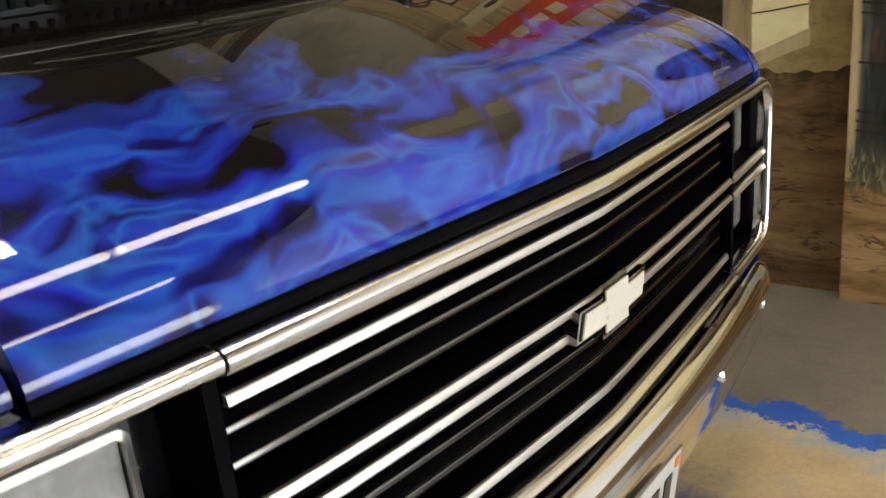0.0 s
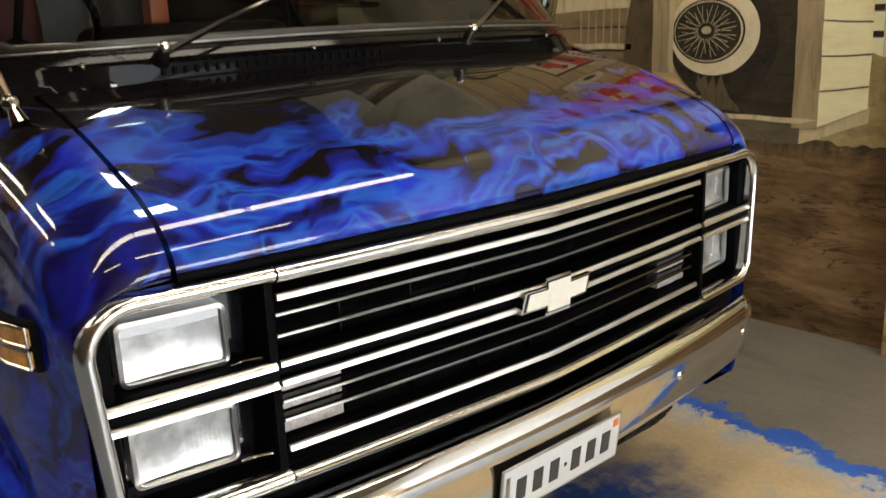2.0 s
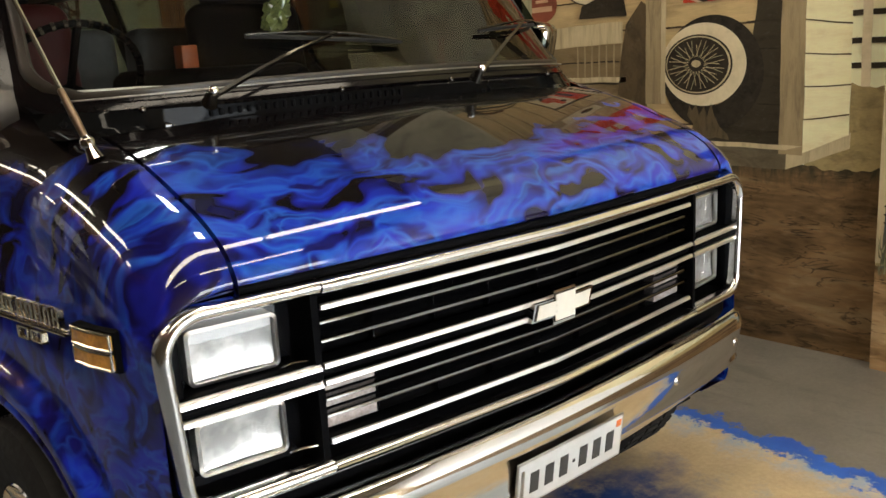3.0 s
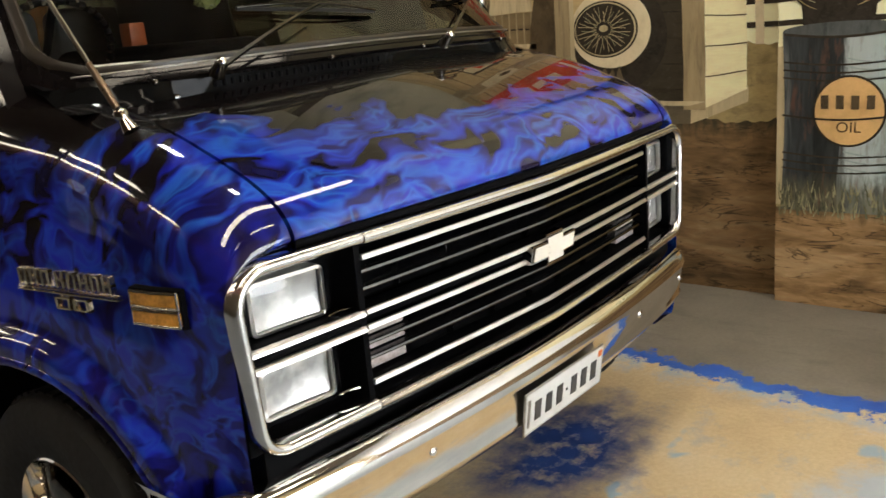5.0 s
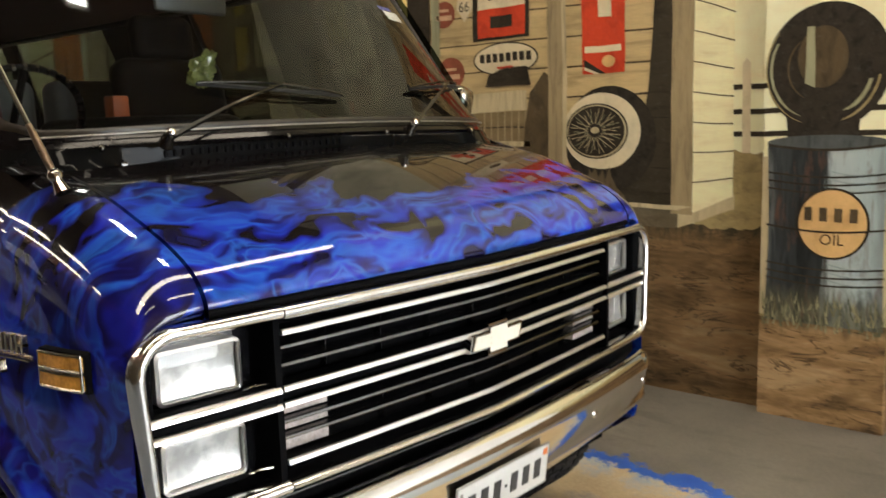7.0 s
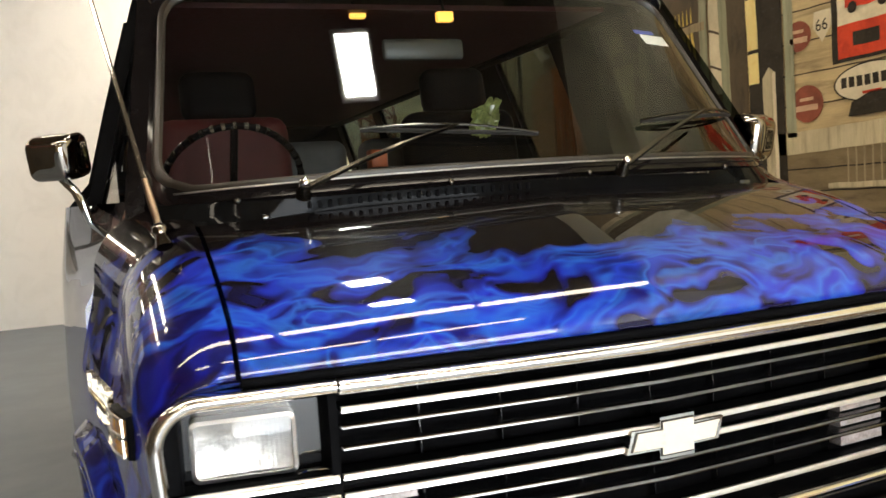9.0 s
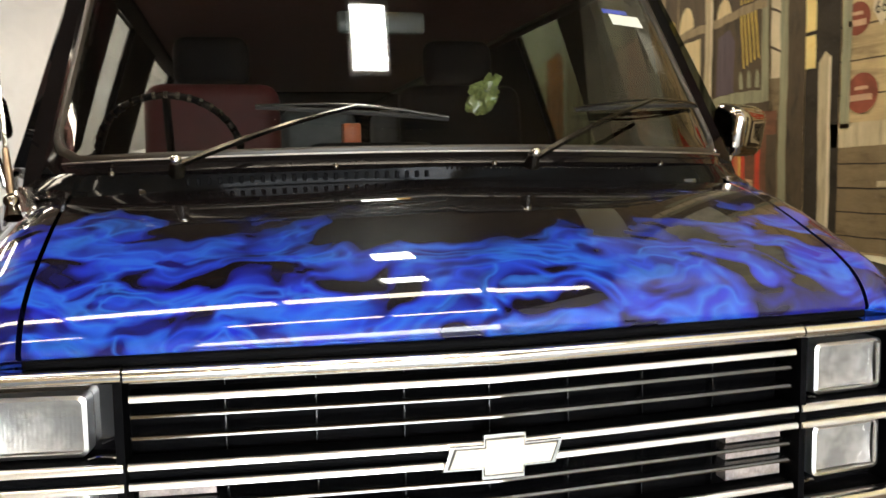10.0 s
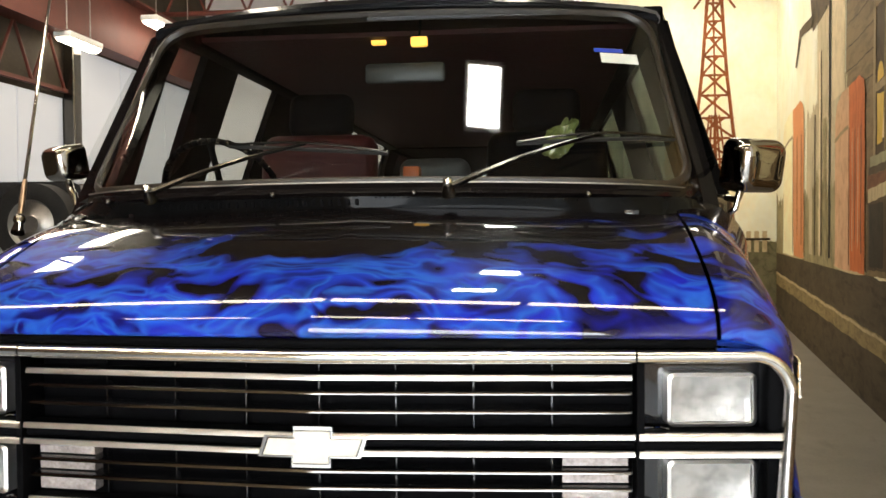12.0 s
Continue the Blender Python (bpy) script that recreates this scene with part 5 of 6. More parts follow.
def shield_band(name, bm_mat, edge_w, out, label=""):
    """A frame round the windshield: outline grown by edge_w in u and v."""
    bm = bmesh.new()
    loop = []
    n = 26
    for a, b in (((-1, 0), (1, 0)), ((1, 0), (1, 1)), ((1, 1), (-1, 1)), ((-1, 1), (-1, 0))):
        for i in range(n):
            loop.append((lerp(a[0], b[0], i / n), lerp(a[1], b[1], i / n)))

    def grown(g, off):
        row = []
        for u, v in loop:
            uu = u * (1 + g * 0.9)
            vv = (v - 0.5) * (1 + 2 * g * 0.9) + 0.5
            # round the corners
            hu, hv, ru, rv = 1 + 0.9 * g, 0.5 + 0.9 * g, 0.11, 0.15
            du, dv = (abs(uu) - hu + ru) / ru, (abs(vv - 0.5) - hv + rv) / rv
            if du > 0 and dv > 0:
                eu, ev = du * math.sqrt(1 - dv * dv / 2), dv * math.sqrt(1 - du * du / 2)
                uu = math.copysign(hu - ru + eu * ru, uu)
                vv = 0.5 + math.copysign(hv - rv + ev * rv, vv - 0.5)
            p = shield_point(uu, vv)
            row.append(p + Vector((0, -0.71, 0.7)) * off)
        return row
    rows = [grown(e, o) for e, o in ((0.0, -0.004), (0.01, out), (edge_w * 0.7, out), (edge_w, out * 0.4), (edge_w, -0.03))]
    loft(bm, rows, True)
    return part(name, bm, bm_mat, van, label)


bm = bmesh.new()
loft(bm, [[shield_point(-1.01 + 2.02 * i / 40, -0.02 + 1.04 * j / 14) for i in range(41)] for j in range(15)])
ws = part("windshield", bm, SHIELD, van, "dark tinted windshield reflecting the hall")
ws.visible_shadow = False
shield_band("windshield_seal", GREY_RUBBER, 0.030, 0.008, "weathered grey rubber seal")
shield_band("windshield_frame", SATIN, 0.085, 0.002)
# thin steel tube stands in for the highlight along the seal's lower lip
bm = bmesh.new()
tube(bm, [shield_point(-0.97 + 1.94 * i / 40, -0.034) + Vector((0, -0.012, 0.004)) for i in range(41)], 0.0019, 8)
part("seal_bead", bm, STEEL, van, "thin steel line for the glint along the lower seal lip")

# pillars from cowl to roof beside the seal
for s in (-1, 1):
    bm = bmesh.new()
    rows = []
    for i in range(13):
        v = lerp(-0.12, 1.0, i / 12)
        a = shield_point(1.04, v)
        b = Vector((lerp(0.806, 0.732, max(0, v)), a.y + 0.09, a.z - 0.005))
        c = b + Vector((-0.03, 0.02, 0))
        mid = (a + b) / 2 + Vector((0.03, -0.03, 0))
        rows.append([Vector((s * p.x, p.y, p.z)) for p in (a, mid, b, c)])
    loft(bm, rows)
    part("pillar", bm, SATIN, van)

# cowl between hood and glass
bm = bmesh.new()
rows = []
for dy, dz, j in ((0.0, -0.006, 0), (0.02, -0.02, 1), (0.05, -0.01, 2), (0.08, 0.012, 3), (0.10, 0.035, 4)):
    row = []
    for i in range(41):
        x = -0.78 + 1.56 * i / 40
        h = hood_point(max(-0.7, min(0.7, x)), 40)
        g = shield_point(x / 0.755, -0.06)
        t = j / 4
        y = lerp(h.y + 0.01, g.y, t)
        z = lerp(h.z, g.z, t) + (-0.012 if j in (1, 2) else 0)
        row.append(Vector((x, y, z)))
    rows.append(row)
loft(bm, rows)
cowl = part("cowl", bm, COWLING, van, "black cowl with a row of vent holes")


def cowl_at(x, t):
    h, g = hood_point(x, 40), shield_point(x / 0.755, -0.06)
    return Vector((x, lerp(h.y + 0.01, g.y, t), lerp(h.z, g.z, t)))


# upright fins of the fresh-air intake on one side, a row of small studs on the other
fin_mesh = None
for i in range(24):
    p = cowl_at(-0.485 + 0.0205 * i, 0.58)
    if fin_mesh is None:
        fin = part("vent_fin", boxed((-0.004, -0.004, -0.018), (0.004, 0.004, -0.004), 0.0015, seg=1), TRIM, cowl)
        fin_mesh = fin.data
    else:
        fin = new("vent_fin", fin_mesh)
        fin.parent = cowl
    fin.location = p
for i in range(44):
    bm = bmesh.new()
    bmesh.ops.create_uvsphere(bm, u_segments=6, v_segments=4, radius=0.0026, matrix=Matrix.Translation(cowl_at(0.03 + 0.0105 * i, 0.55) + Vector((0, 0, 0.001))))
    part("vent_stud", bm, GUNMETAL, cowl)
for x in (-0.56, -0.33, 0.28, 0.60):
    h = hood_point(x, 40)
    part("hinge_lug", boxed((x - 0.02, h.y + 0.012, h.z - 0.012), (x + 0.02, h.y + 0.045, h.z + 0.009), 0.004), BLACK, cowl)
for x in (-0.62, -0.2, 0.12, 0.5):
    bm = bmesh.new()
    p = shield_point(x / 0.755, -0.09)
    bmesh.ops.create_uvsphere(bm, u_segments=12, v_segments=8, radius=0.007, matrix=Matrix.Translation(p + Vector((0, -0.02, 0.004))))
    part("washer_jet", bm, GUNMETAL, cowl)

# ---- grille ----
Z_TOP, Z_BOT = 0.972, 0.652


def strip(bm, x0, x1, z, h, y0, d, n=72):
    """A bar that follows the bowed face: height h, standing d forward of y0."""
    rows = []
    for i in range(n + 1):
        x = lerp(x0, x1, i / n)
        y = nose(x) + y0
        sec = [(0, -h / 2)] + [(-d + h * 0.45 * (1 - math.cos(radians(q))), h / 2 * math.sin(radians(q))) for q in range(-90, 91, 30)] + [(0, h / 2)]
        rows.append([Vector((x, y + a, z + b)) for a, b in sec])
    loft(bm, rows, True, True)


def edge_face(bm, x0, x1, z, h, y0, d, n=72):
    """The bright front edge of a bar: a nearly flat face tipped a little upwards."""
    rows = []
    for i in range(n + 1):
        x = lerp(x0, x1, i / n)
        sec = [(0, -0.5), (-0.7, -0.5), (-1.0, -0.38), (-0.9, 0.1), (-0.62, 0.42), (-0.3, 0.5), (0, 0.5)]
        rows.append([Vector((x, nose(x) + y0 + a * d, z + b * h)) for a, b in sec])
    loft(bm, rows, True, True)


grille = part("grille_back", (lambda b: (slab(b, [(lerp(-0.575, 0.575, i / 30), 0.655) for i in range(31)] + [(lerp(0.575, -0.575, i / 30), 0.965) for i in range(31)], 0.075, 0.085, nose), b)[1])(bmesh.new()), TRIM, van, "black recessed grille", False)
for z in (0.905, 0.872, 0.766, 0.736):
    bm = bmesh.new()
    strip(bm, -0.558, 0.558, z, 0.007, 0.07, 0.055)
    fin = part("louvre", bm, LOUVRE, grille)
    bm = bmesh.new()
    edge_face(bm, -0.556, 0.556, z, 0.0065, 0.016, 0.004)
    part("louvre_edge", bm, LOUVRE_EDGE, fin, "worn black chrome edge")
for k in range(7):
    x = -0.42 + 0.14 * k
    y = nose(x)
    part("rib", boxed((x - 0.001, y + 0.058, 0.66), (x + 0.001, y + 0.075, 0.962)), LOUVRE, grille)
for z, h in ((0.934, 0.0105), (0.692, 0.0105)):
    bm = bmesh.new()
    strip(bm, -0.557, 0.557, z, h * 0.86, 0.05, 0.042)
    bar = part("bright_bar", bm, TRIM, grille, "black bar with a bright front edge")
    bm = bmesh.new()
    edge_face(bm, -0.557, 0.557, z, h, 0.009, 0.007)
    part("bright_edge", bm, BRIGHT, bar)
for x0, x1 in ((-0.562, 0.562),):
    for z in (0.832, 0.802):
        bm = bmesh.new()
        strip(bm, x0, x1, z, 0.009, 0.05, 0.046)
        bar = part("centre_bar", bm, TRIM, grille, "black bar with a bright front edge")
        bm = bmesh.new()
        edge_face(bm, x0, x1, z, 0.0105, 0.005, 0.007)
        part("bright_edge", bm, BRIGHT, bar)
    bm = bmesh.new()
    strip(bm, x0, x1, 0.817, 0.018, 0.05, 0.040)
    part("centre_infill", bm, TRIM, grille)
# black strip put in for the shade of the gap under the hood lip
bm = bmesh.new()
strip(bm, -0.70, 0.70, 0.9945, 0.017, 0.06, 0.062)
part("hood_seal", bm, TRIM, van)
# parking lamps behind the lower bars
for s in (-1, 1):
    bm = bmesh.new()
    xs_ = sorted((s * 0.438, s * 0.553))
    slab(bm, [(lerp(xs_[0], xs_[1], i / 6), 0.703) for i in range(7)] + [(lerp(xs_[1], xs_[0], i / 6), 0.79) for i in range(7)], 0.040, 0.07, nose)
    lamp = part("parking_lamp", bm, MILKY, grille, "clear ribbed parking lamp", False)
    for z in (0.766, 0.736):
        bm = bmesh.new()
        strip(bm, xs_[0], xs_[1], z, 0.011, 0.042, 0.010, 4)
        part("lamp_bar", bm, TRIM, grille)
# badge: a cross with slanted arms
bow = [(-0.098, -0.019), (-0.036, -0.019), (-0.036, -0.036), (0.033, -0.036), (0.033, -0.019), (0.086, -0.019), (0.098, 0.019),
       (0.036, 0.019), (0.036, 0.036), (-0.033, 0.036), (-0.033, 0.019), (-0.086, 0.019)]
bm = bmesh.new()
slab(bm, [(x + 0.004, z + 0.815) for x, z in bow], -0.012, 0.008, nose)
badge = part("badge", bm, CHROME, grille, "chrome-edged cream badge", False)
bm = bmesh.new()
slab(bm, [(x * 0.93 + 0.004, z * 0.84 + 0.815) for x, z in bow], -0.0135, -0.008, nose)
part("badge_line", bm, GUNMETAL, badge, "", False)
bm = bmesh.new()
slab(bm, [(x * 0.895 + 0.004, z * 0.76 + 0.815) for x, z in bow], -0.0155, -0.008, nose)
part("badge_face", bm, CREAM, badge, "", False)


# chrome surround: a strip above and below, and a C-shaped bezel each side
def sweep(path, w, y0, d, closed=False):
    """A flat chrome moulding along an (x, z) path: w wide, standing d forward."""
    bm = bmesh.new()
    rows = []
    n = len(path)
    for k in range(n):
        a = Vector(path[max(0, k - 1)])
        b = Vector(path[min(n - 1, k + 1)])
        t = (b - a).normalized()
        nrm = Vector((-t.y, t.x))
        p = Vector(path[k])
        sec = [(-0.5, 0.0), (-0.5, -0.5), (-0.42, -0.78), (-0.22, -0.96), (0.04, -1.0), (0.26, -0.90), (0.43, -0.62), (0.5, -0.28), (0.5, 0.0)]
        rows.append([Vector((p.x + nrm.x * q * w, nose(p.x) + y0 + e * d, p.y + nrm.y * q * w)) for q, e in sec])
    loft(bm, rows, True, True)
    return bm


for z, w in ((Z_TOP, 0.027), (Z_BOT, 0.016)):
    part("grille_moulding", sweep([(lerp(-0.561, 0.561, i / 60), z) for i in range(61)], w, 0.016, 0.031), MOULDING, van, "chrome grille moulding")
for s in (-1, 1):
    path = [(0.565, Z_TOP), (0.68, Z_TOP)]
    r = 0.065
    xo = 0.827
    path += [(lerp(0.68, xo - r, i / 4), Z_TOP) for i in range(1, 4)]
    path += [(xo - r + r * math.sin(radians(a)), Z_TOP - r + r * math.cos(radians(a))) for a in range(0, 91, 9)]
    path += [(lerp(xo, xo - 0.012, i / 6), lerp(Z_TOP - r, Z_BOT + 0.05, i / 6)) for i in range(1, 6)]
    xb = xo - 0.012
    r2 = 0.05
    path += [(xb - r2 + r2 * math.cos(radians(a)), Z_BOT + r2 - r2 * math.sin(radians(a))) for a in range(0, 91, 9)]
    path += [(lerp(xb - r2, 0.565, i / 6), Z_BOT) for i in range(1, 7)]
    bezel = part("lamp_bezel", sweep([(s * x, z) for x, z in path], 0.025, 0.014, 0.029), MOULDING, van, "chrome headlamp bezel")
    # black block stands in for the shaded gap between bezel and fender
    x0, x1 = sorted((s * 0.79, s * 0.832))
    part("bezel_gasket", boxed((x0, -0.005, 0.645), (x1, 0.075, 0.962), 0.012), TRIM, bezel)
    # black tray behind the lamps
    bm = bmesh.new()
    slab(bm, [(s * lerp(0.577, 0.825, i / 8), 0.655) for i in range(9)] + [(s * lerp(0.825, 0.577, i / 8), 0.968) for i in range(9)], 0.072, 0.082, nose)
    part("lamp_tray", bm, BLACK, bezel)
    bm = bmesh.new()
    slab(bm, [(s * 0.565, 0.66), (s * 0.578, 0.66), (s * 0.578, 0.965), (s * 0.565, 0.965)], 0.0, 0.078, nose)
    part("lamp_divider", bm, TRIM, bezel)
    a, b = sorted((s * 0.569, s * 0.818))
    for z in (0.832, 0.802):
        bm = bmesh.new()
        strip(bm, a, b, z, 0.010, 0.06, 0.058, 10)
        bar = part("bezel_bar", bm, TRIM, bezel)
        bm = bmesh.new()
        edge_face(bm, a, b, z, 0.0125, 0.005, 0.010, 10)
        part("bright_edge", bm, BRIGHT, bar, "bright front edge")
    bm = bmesh.new()
    strip(bm, a, b, 0.817, 0.018, 0.05, 0.05, 10)
    part("bezel_infill", bm, TRIM, bezel)
    # two stacked lamps, each lens on its chrome rim
    for z0 in (0.842, 0.688):
        x0, x1 = 0.620, 0.777
        yc = nose(0.70) + 0.043
        tilt = Matrix.Translation((s * 0.70, yc, 0)) @ Matrix.Rotation(radians(7 * s), 4, "Z") @ Matrix.Translation((-s * 0.70, 0, 0))
        bm = bmesh.new()
        out = rounded_rect(x0, x1, z0, z0 + 0.095, 0.012)
        inn = rounded_rect(x0 + 0.006, x1 - 0.006, z0 + 0.006, z0 + 0.089, 0.009)
        loft(bm, [[tilt @ Vector((s * x, e, z)) for x, z in p] for p, e in ((out, 0.03), (out, -0.006), (inn, -0.009), (inn, 0.0))], True)
        lamp = part("headlamp", bm, BRIGHT, bezel, "rectangular sealed beam headlamp")
        bm = bmesh.new()
        rows = []
        for i in range(17):
            u = i / 16 * 2 - 1
            rows.append([tilt @ Vector((s * (lerp(x0 + 0.006, x1 - 0.006, i / 16)), -0.006 + 0.006 * (u * u + (j / 5 - 1) ** 2) / 2, lerp(z0 + 0.006, z0 + 0.089, j / 10))) for j in range(11)])
        loft(bm, rows)
        g = part("lens", bm, LENS, lamp)
        g.visible_shadow = False
        bm = bmesh.new()
        rows = []
        for i in range(33):
            u = i / 32 * 2 - 1
            row = []
            for j in range(17):
                w = j / 16 * 2 - 1
                bowl = 1 - 0.55 * u * u - 0.45 * w * w
                row.append(tilt @ Vector((s * lerp(x0 + 0.006, x1 - 0.006, i / 32), 0.003 + 0.010 * bowl, lerp(z0 + 0.006, z0 + 0.089, j / 16))))
            rows.append(row)
        loft(bm, rows)
        part("reflector", bm, FLUTED, lamp)
        # bright wire clip from the lamp's lower corner to the divider
        bm = bmesh.new()
        yf = nose(0.6) + 0.03
        tube(bm, [(s * 0.622, yf + 0.004, z0 - 0.004), (s * 0.606, yf - 0.006, z0 + 0.002), (s * 0.579, yf - 0.014, z0 + 0.001)], 0.0024, 6)
        part("wire_clip", bm, CHROME, lamp, "bright wire clip")
    # side marker lamp, two amber lenses in a chrome frame
    y0, y1 = 0.072, 0.186
    wx = lambda y: width_at(y) + 0.004
    bm = bmesh.new()
    rows = []
    for j in range(7):
        y = lerp(y0, y1, j / 6)
        rows.append([Vector((s * (wx(y) + d), y, z)) for d, z in ((-0.01, 0.878), (0.003, 0.880), (0.003, 0.946), (-0.01, 0.948))])
    loft(bm, rows, True, True)
    marker = part("side_marker", bm, TRIM, van, "amber side marker lamp in a dark frame")
    for za, zb in ((0.884, 0.910), (0.916, 0.942)):
        bm = bmesh.new()
        rows = []
        for j in range(7):
            y = lerp(y0 + 0.005, y1 - 0.007, j / 6)
            rows.append([Vector((s * (wx(y) + d), y, z)) for d, z in ((0.0, za), (0.008, za + 0.003), (0.008, zb - 0.003), (0.0, zb))])
        loft(bm, rows, True, True)
        lens = part("amber_lens", bm, AMBER, marker)
        bm = bmesh.new()
        ya, yb = y0 + 0.004, y1 - 0.006
        tube(bm, [(s * (wx(y) + 0.0075), y, z) for y, z in ((ya, za), (lerp(ya, yb, 0.5), za), (yb, za), (yb, zb), (lerp(ya, yb, 0.5), zb), (ya, zb), (ya, za))], 0.0028, 6)
        part("lens_rim", bm, BRASSY, lens, "thin bright rim")
    # model script on the fender, as plain outlined bars on an underline
    bm = bmesh.new()

    def raised(ya, yb, za, zb, d=0.006):
        wa, wb = width_at(ya), width_at(yb)
        loft(bm, [[Vector((s * (w + e), y, z)) for e, z in ((-0.004, za), (d, za + 0.001), (d, zb - 0.001), (-0.004, zb))] for w, y in ((wa, ya), (wb, yb))], True, True)
    for k in range(8):
        y = 0.236 + 0.032 * k + (0.008 if k > 4 else 0)
        raised(y, y + 0.006, 0.926, 0.958)
        raised(y + 0.017, y + 0.023, 0.926, 0.958)
        raised(y, y + 0.023, 0.952 if k % 2 else 0.938, 0.958 if k % 2 else 0.944)
    raised(0.222, 0.50, 0.914, 0.918)
    raised(0.222, 0.50, 0.921, 0.9235)
    for y in (0.31, 0.358):
        for ya, yb, za, zb in ((0, 0.040, 0.904, 0.909), (0, 0.040, 0.884, 0.889), (0, 0.006, 0.884, 0.909), (0.034, 0.040, 0.884, 0.909)):
            raised(y + ya, y + yb, za, zb)
    part("model_badge", bm, BRASSY, van, "tarnished chrome script badge")

# ---- bumper and plate ----


def bump_y(x):
    return -0.098 + 0.075 * (abs(x) / 0.9) ** 2.0


bm = bmesh.new()
rows = []
sec = [(0.045, 0.594), (0.025, 0.592), (0.008, 0.583), (0.0, 0.566), (-0.004, 0.550), (-0.003, 0.538), (0.002, 0.530), (0.014, 0.456), (0.012, 0.448), (0.013, 0.438),
       (0.022, 0.428), (0.045, 0.405), (0.07, 0.398)]
for i in range(61):
    x = -0.90 + 1.8 * i / 60
    e = max(0, (abs(x) - 0.82) / 0.08)
    rows.append([Vector((x, bump_y(x) + dy + 0.06 * e * e, z - 0.015 * e * e if z > 0.55 else z + 0.02 * e * e)) for dy, z in sec])
for s in (0, -1):
    end = rows[s]
    sx = 0.012 if s == -1 else -0.012
    rows_e = [end, [p + Vector((sx, 0.06, 0)) for p in end], [p + Vector((sx, 0.16, 0)) for p in end]]
    loft(bm, rows_e)
loft(bm, rows)
bmesh.ops.remove_doubles(bm, verts=bm.verts, dist=1e-5)
bumper = part("bumper", bm, CHROME, van, "curved chrome front bumper")
for x in (-0.45, 0.45, -0.80, 0.80):
    bm = bmesh.new()
    bmesh.ops.create_uvsphere(bm, u_segments=14, v_segments=8, radius=0.012, matrix=Matrix.Translation((x, bump_y(x) + 0.007, 0.505)) @ Matrix.Scale(0.5, 4, (0, 1, 0)))
    part("bumper_bolt", bm, CHROME, bumper)
part("valance", boxed((-0.80, 0.0, 0.45), (0.80, 0.10, 0.66), 0.01), TRIM, van)
# added black panel stands for the shade under the bumper and hides the tyres
part("air_dam", boxed((-0.84, 0.07, 0.33), (0.84, 0.10, 0.46), 0.01), TRIM, van, "added black panel for the shade under the bumper")
for z in (0.632, 0.618):
    bm = bmesh.new()
    strip(bm, -0.78, 0.78, z, 0.006, 0.06, 0.03)
    part("lower_slat", bm, LOUVRE, van)
py = bump_y(0.04) - 0.003
plate = part("number_plate", boxed((-0.160, py - 0.004, 0.411), (0.187, py, 0.513), 0.004), PLATE, van, "white number plate with dark bars")
part("plate_edge", boxed((-0.163, py - 0.003, 0.408), (0.190, py + 0.002, 0.516), 0.001), STEEL, plate)
for k in range(6):
    x = -0.128 + 0.047 * k + (0.018 if k > 2 else 0)
    part("plate_bar", boxed((x + 0.004, py - 0.0055, 0.437), (x + 0.030, py - 0.003, 0.485)), INK, plate)
part("plate_dot", boxed((0.013, py - 0.0055, 0.457), (0.020, py - 0.003, 0.464)), INK, plate)
part("plate_sticker", boxed((0.163, py - 0.0055, 0.489), (0.179, py - 0.003, 0.505), 0, None), ORANGE, plate)
part("plate_side_bar", boxed((-0.153, py - 0.0065, 0.429), (-0.145, py - 0.003, 0.499)), STEEL, plate)
# the plate leans with the face of the bumper
lean = Matrix.Translation((0, py, 0.516)) @ Matrix.Rotation(radians(8), 4, "X") @ Matrix.Translation((0, -py, -0.516))
for ob in [plate] + list(plate.children):
    ob.data.transform(lean)

# ---- wheels ----


def wheel(side, y):
    m = Matrix.Translation((side * 0.80, y, WHEEL_Z)) @ Matrix.Scale(side, 4, (1, 0, 0))
    bm = bmesh.new()
    turned(bm, [(-0.12, 0.20), (-0.13, 0.24), (-0.125, 0.31), (-0.10, 0.335), (0.10, 0.335), (0.12, 0.325), (0.135, 0.29), (0.132, 0.25), (0.12, 0.205), (0.10, 0.20)], 56, m)
    tyre = part("wheel", bm, RUBBER, van, "black tyre on a chrome spoked rim")
    bm = bmesh.new()
    turned(bm, [(0.115, 0.208), (0.122, 0.200), (0.10, 0.190), (0.0, 0.18), (-0.1, 0.19)], 56, m)
    part("rim", bm, CHROME, tyre)
    for k in range(5):
        bm = bmesh.new()
        box(bm, (0.03, -0.028, 0.05), (0.065, 0.028, 0.192), 0.008, m @ Matrix.Rotation(2 * math.pi * k / 5, 4, "X"))
        part("spoke", bm, GUNMETAL, tyre)
    bm = bmesh.new()
    turned(bm, [(0.0, 0.07), (0.07, 0.065), (0.085, 0.05), (0.09, 0.0)], 32, m)
    part("hub_cap", bm, GUNMETAL, tyre)
    bm = bmesh.new()
    turned(bm, [(-0.02, 0.185), (-0.02, 0.0)], 32, m)
    part("brake_disc", bm, TRIM, tyre)
    bm = bmesh.new()
    for k in range(56):
        a = 2 * math.pi * k / 56
        for c in (-0.07, 0.0, 0.07):
            box(bm, (c - 0.028, -0.012, 0.332), (c + 0.028, 0.012, 0.340), 0, m @ Matrix.Rotation(a + c * 3, 4, "X"))
    part("tread", bm, RUBBER, tyre, "", False)


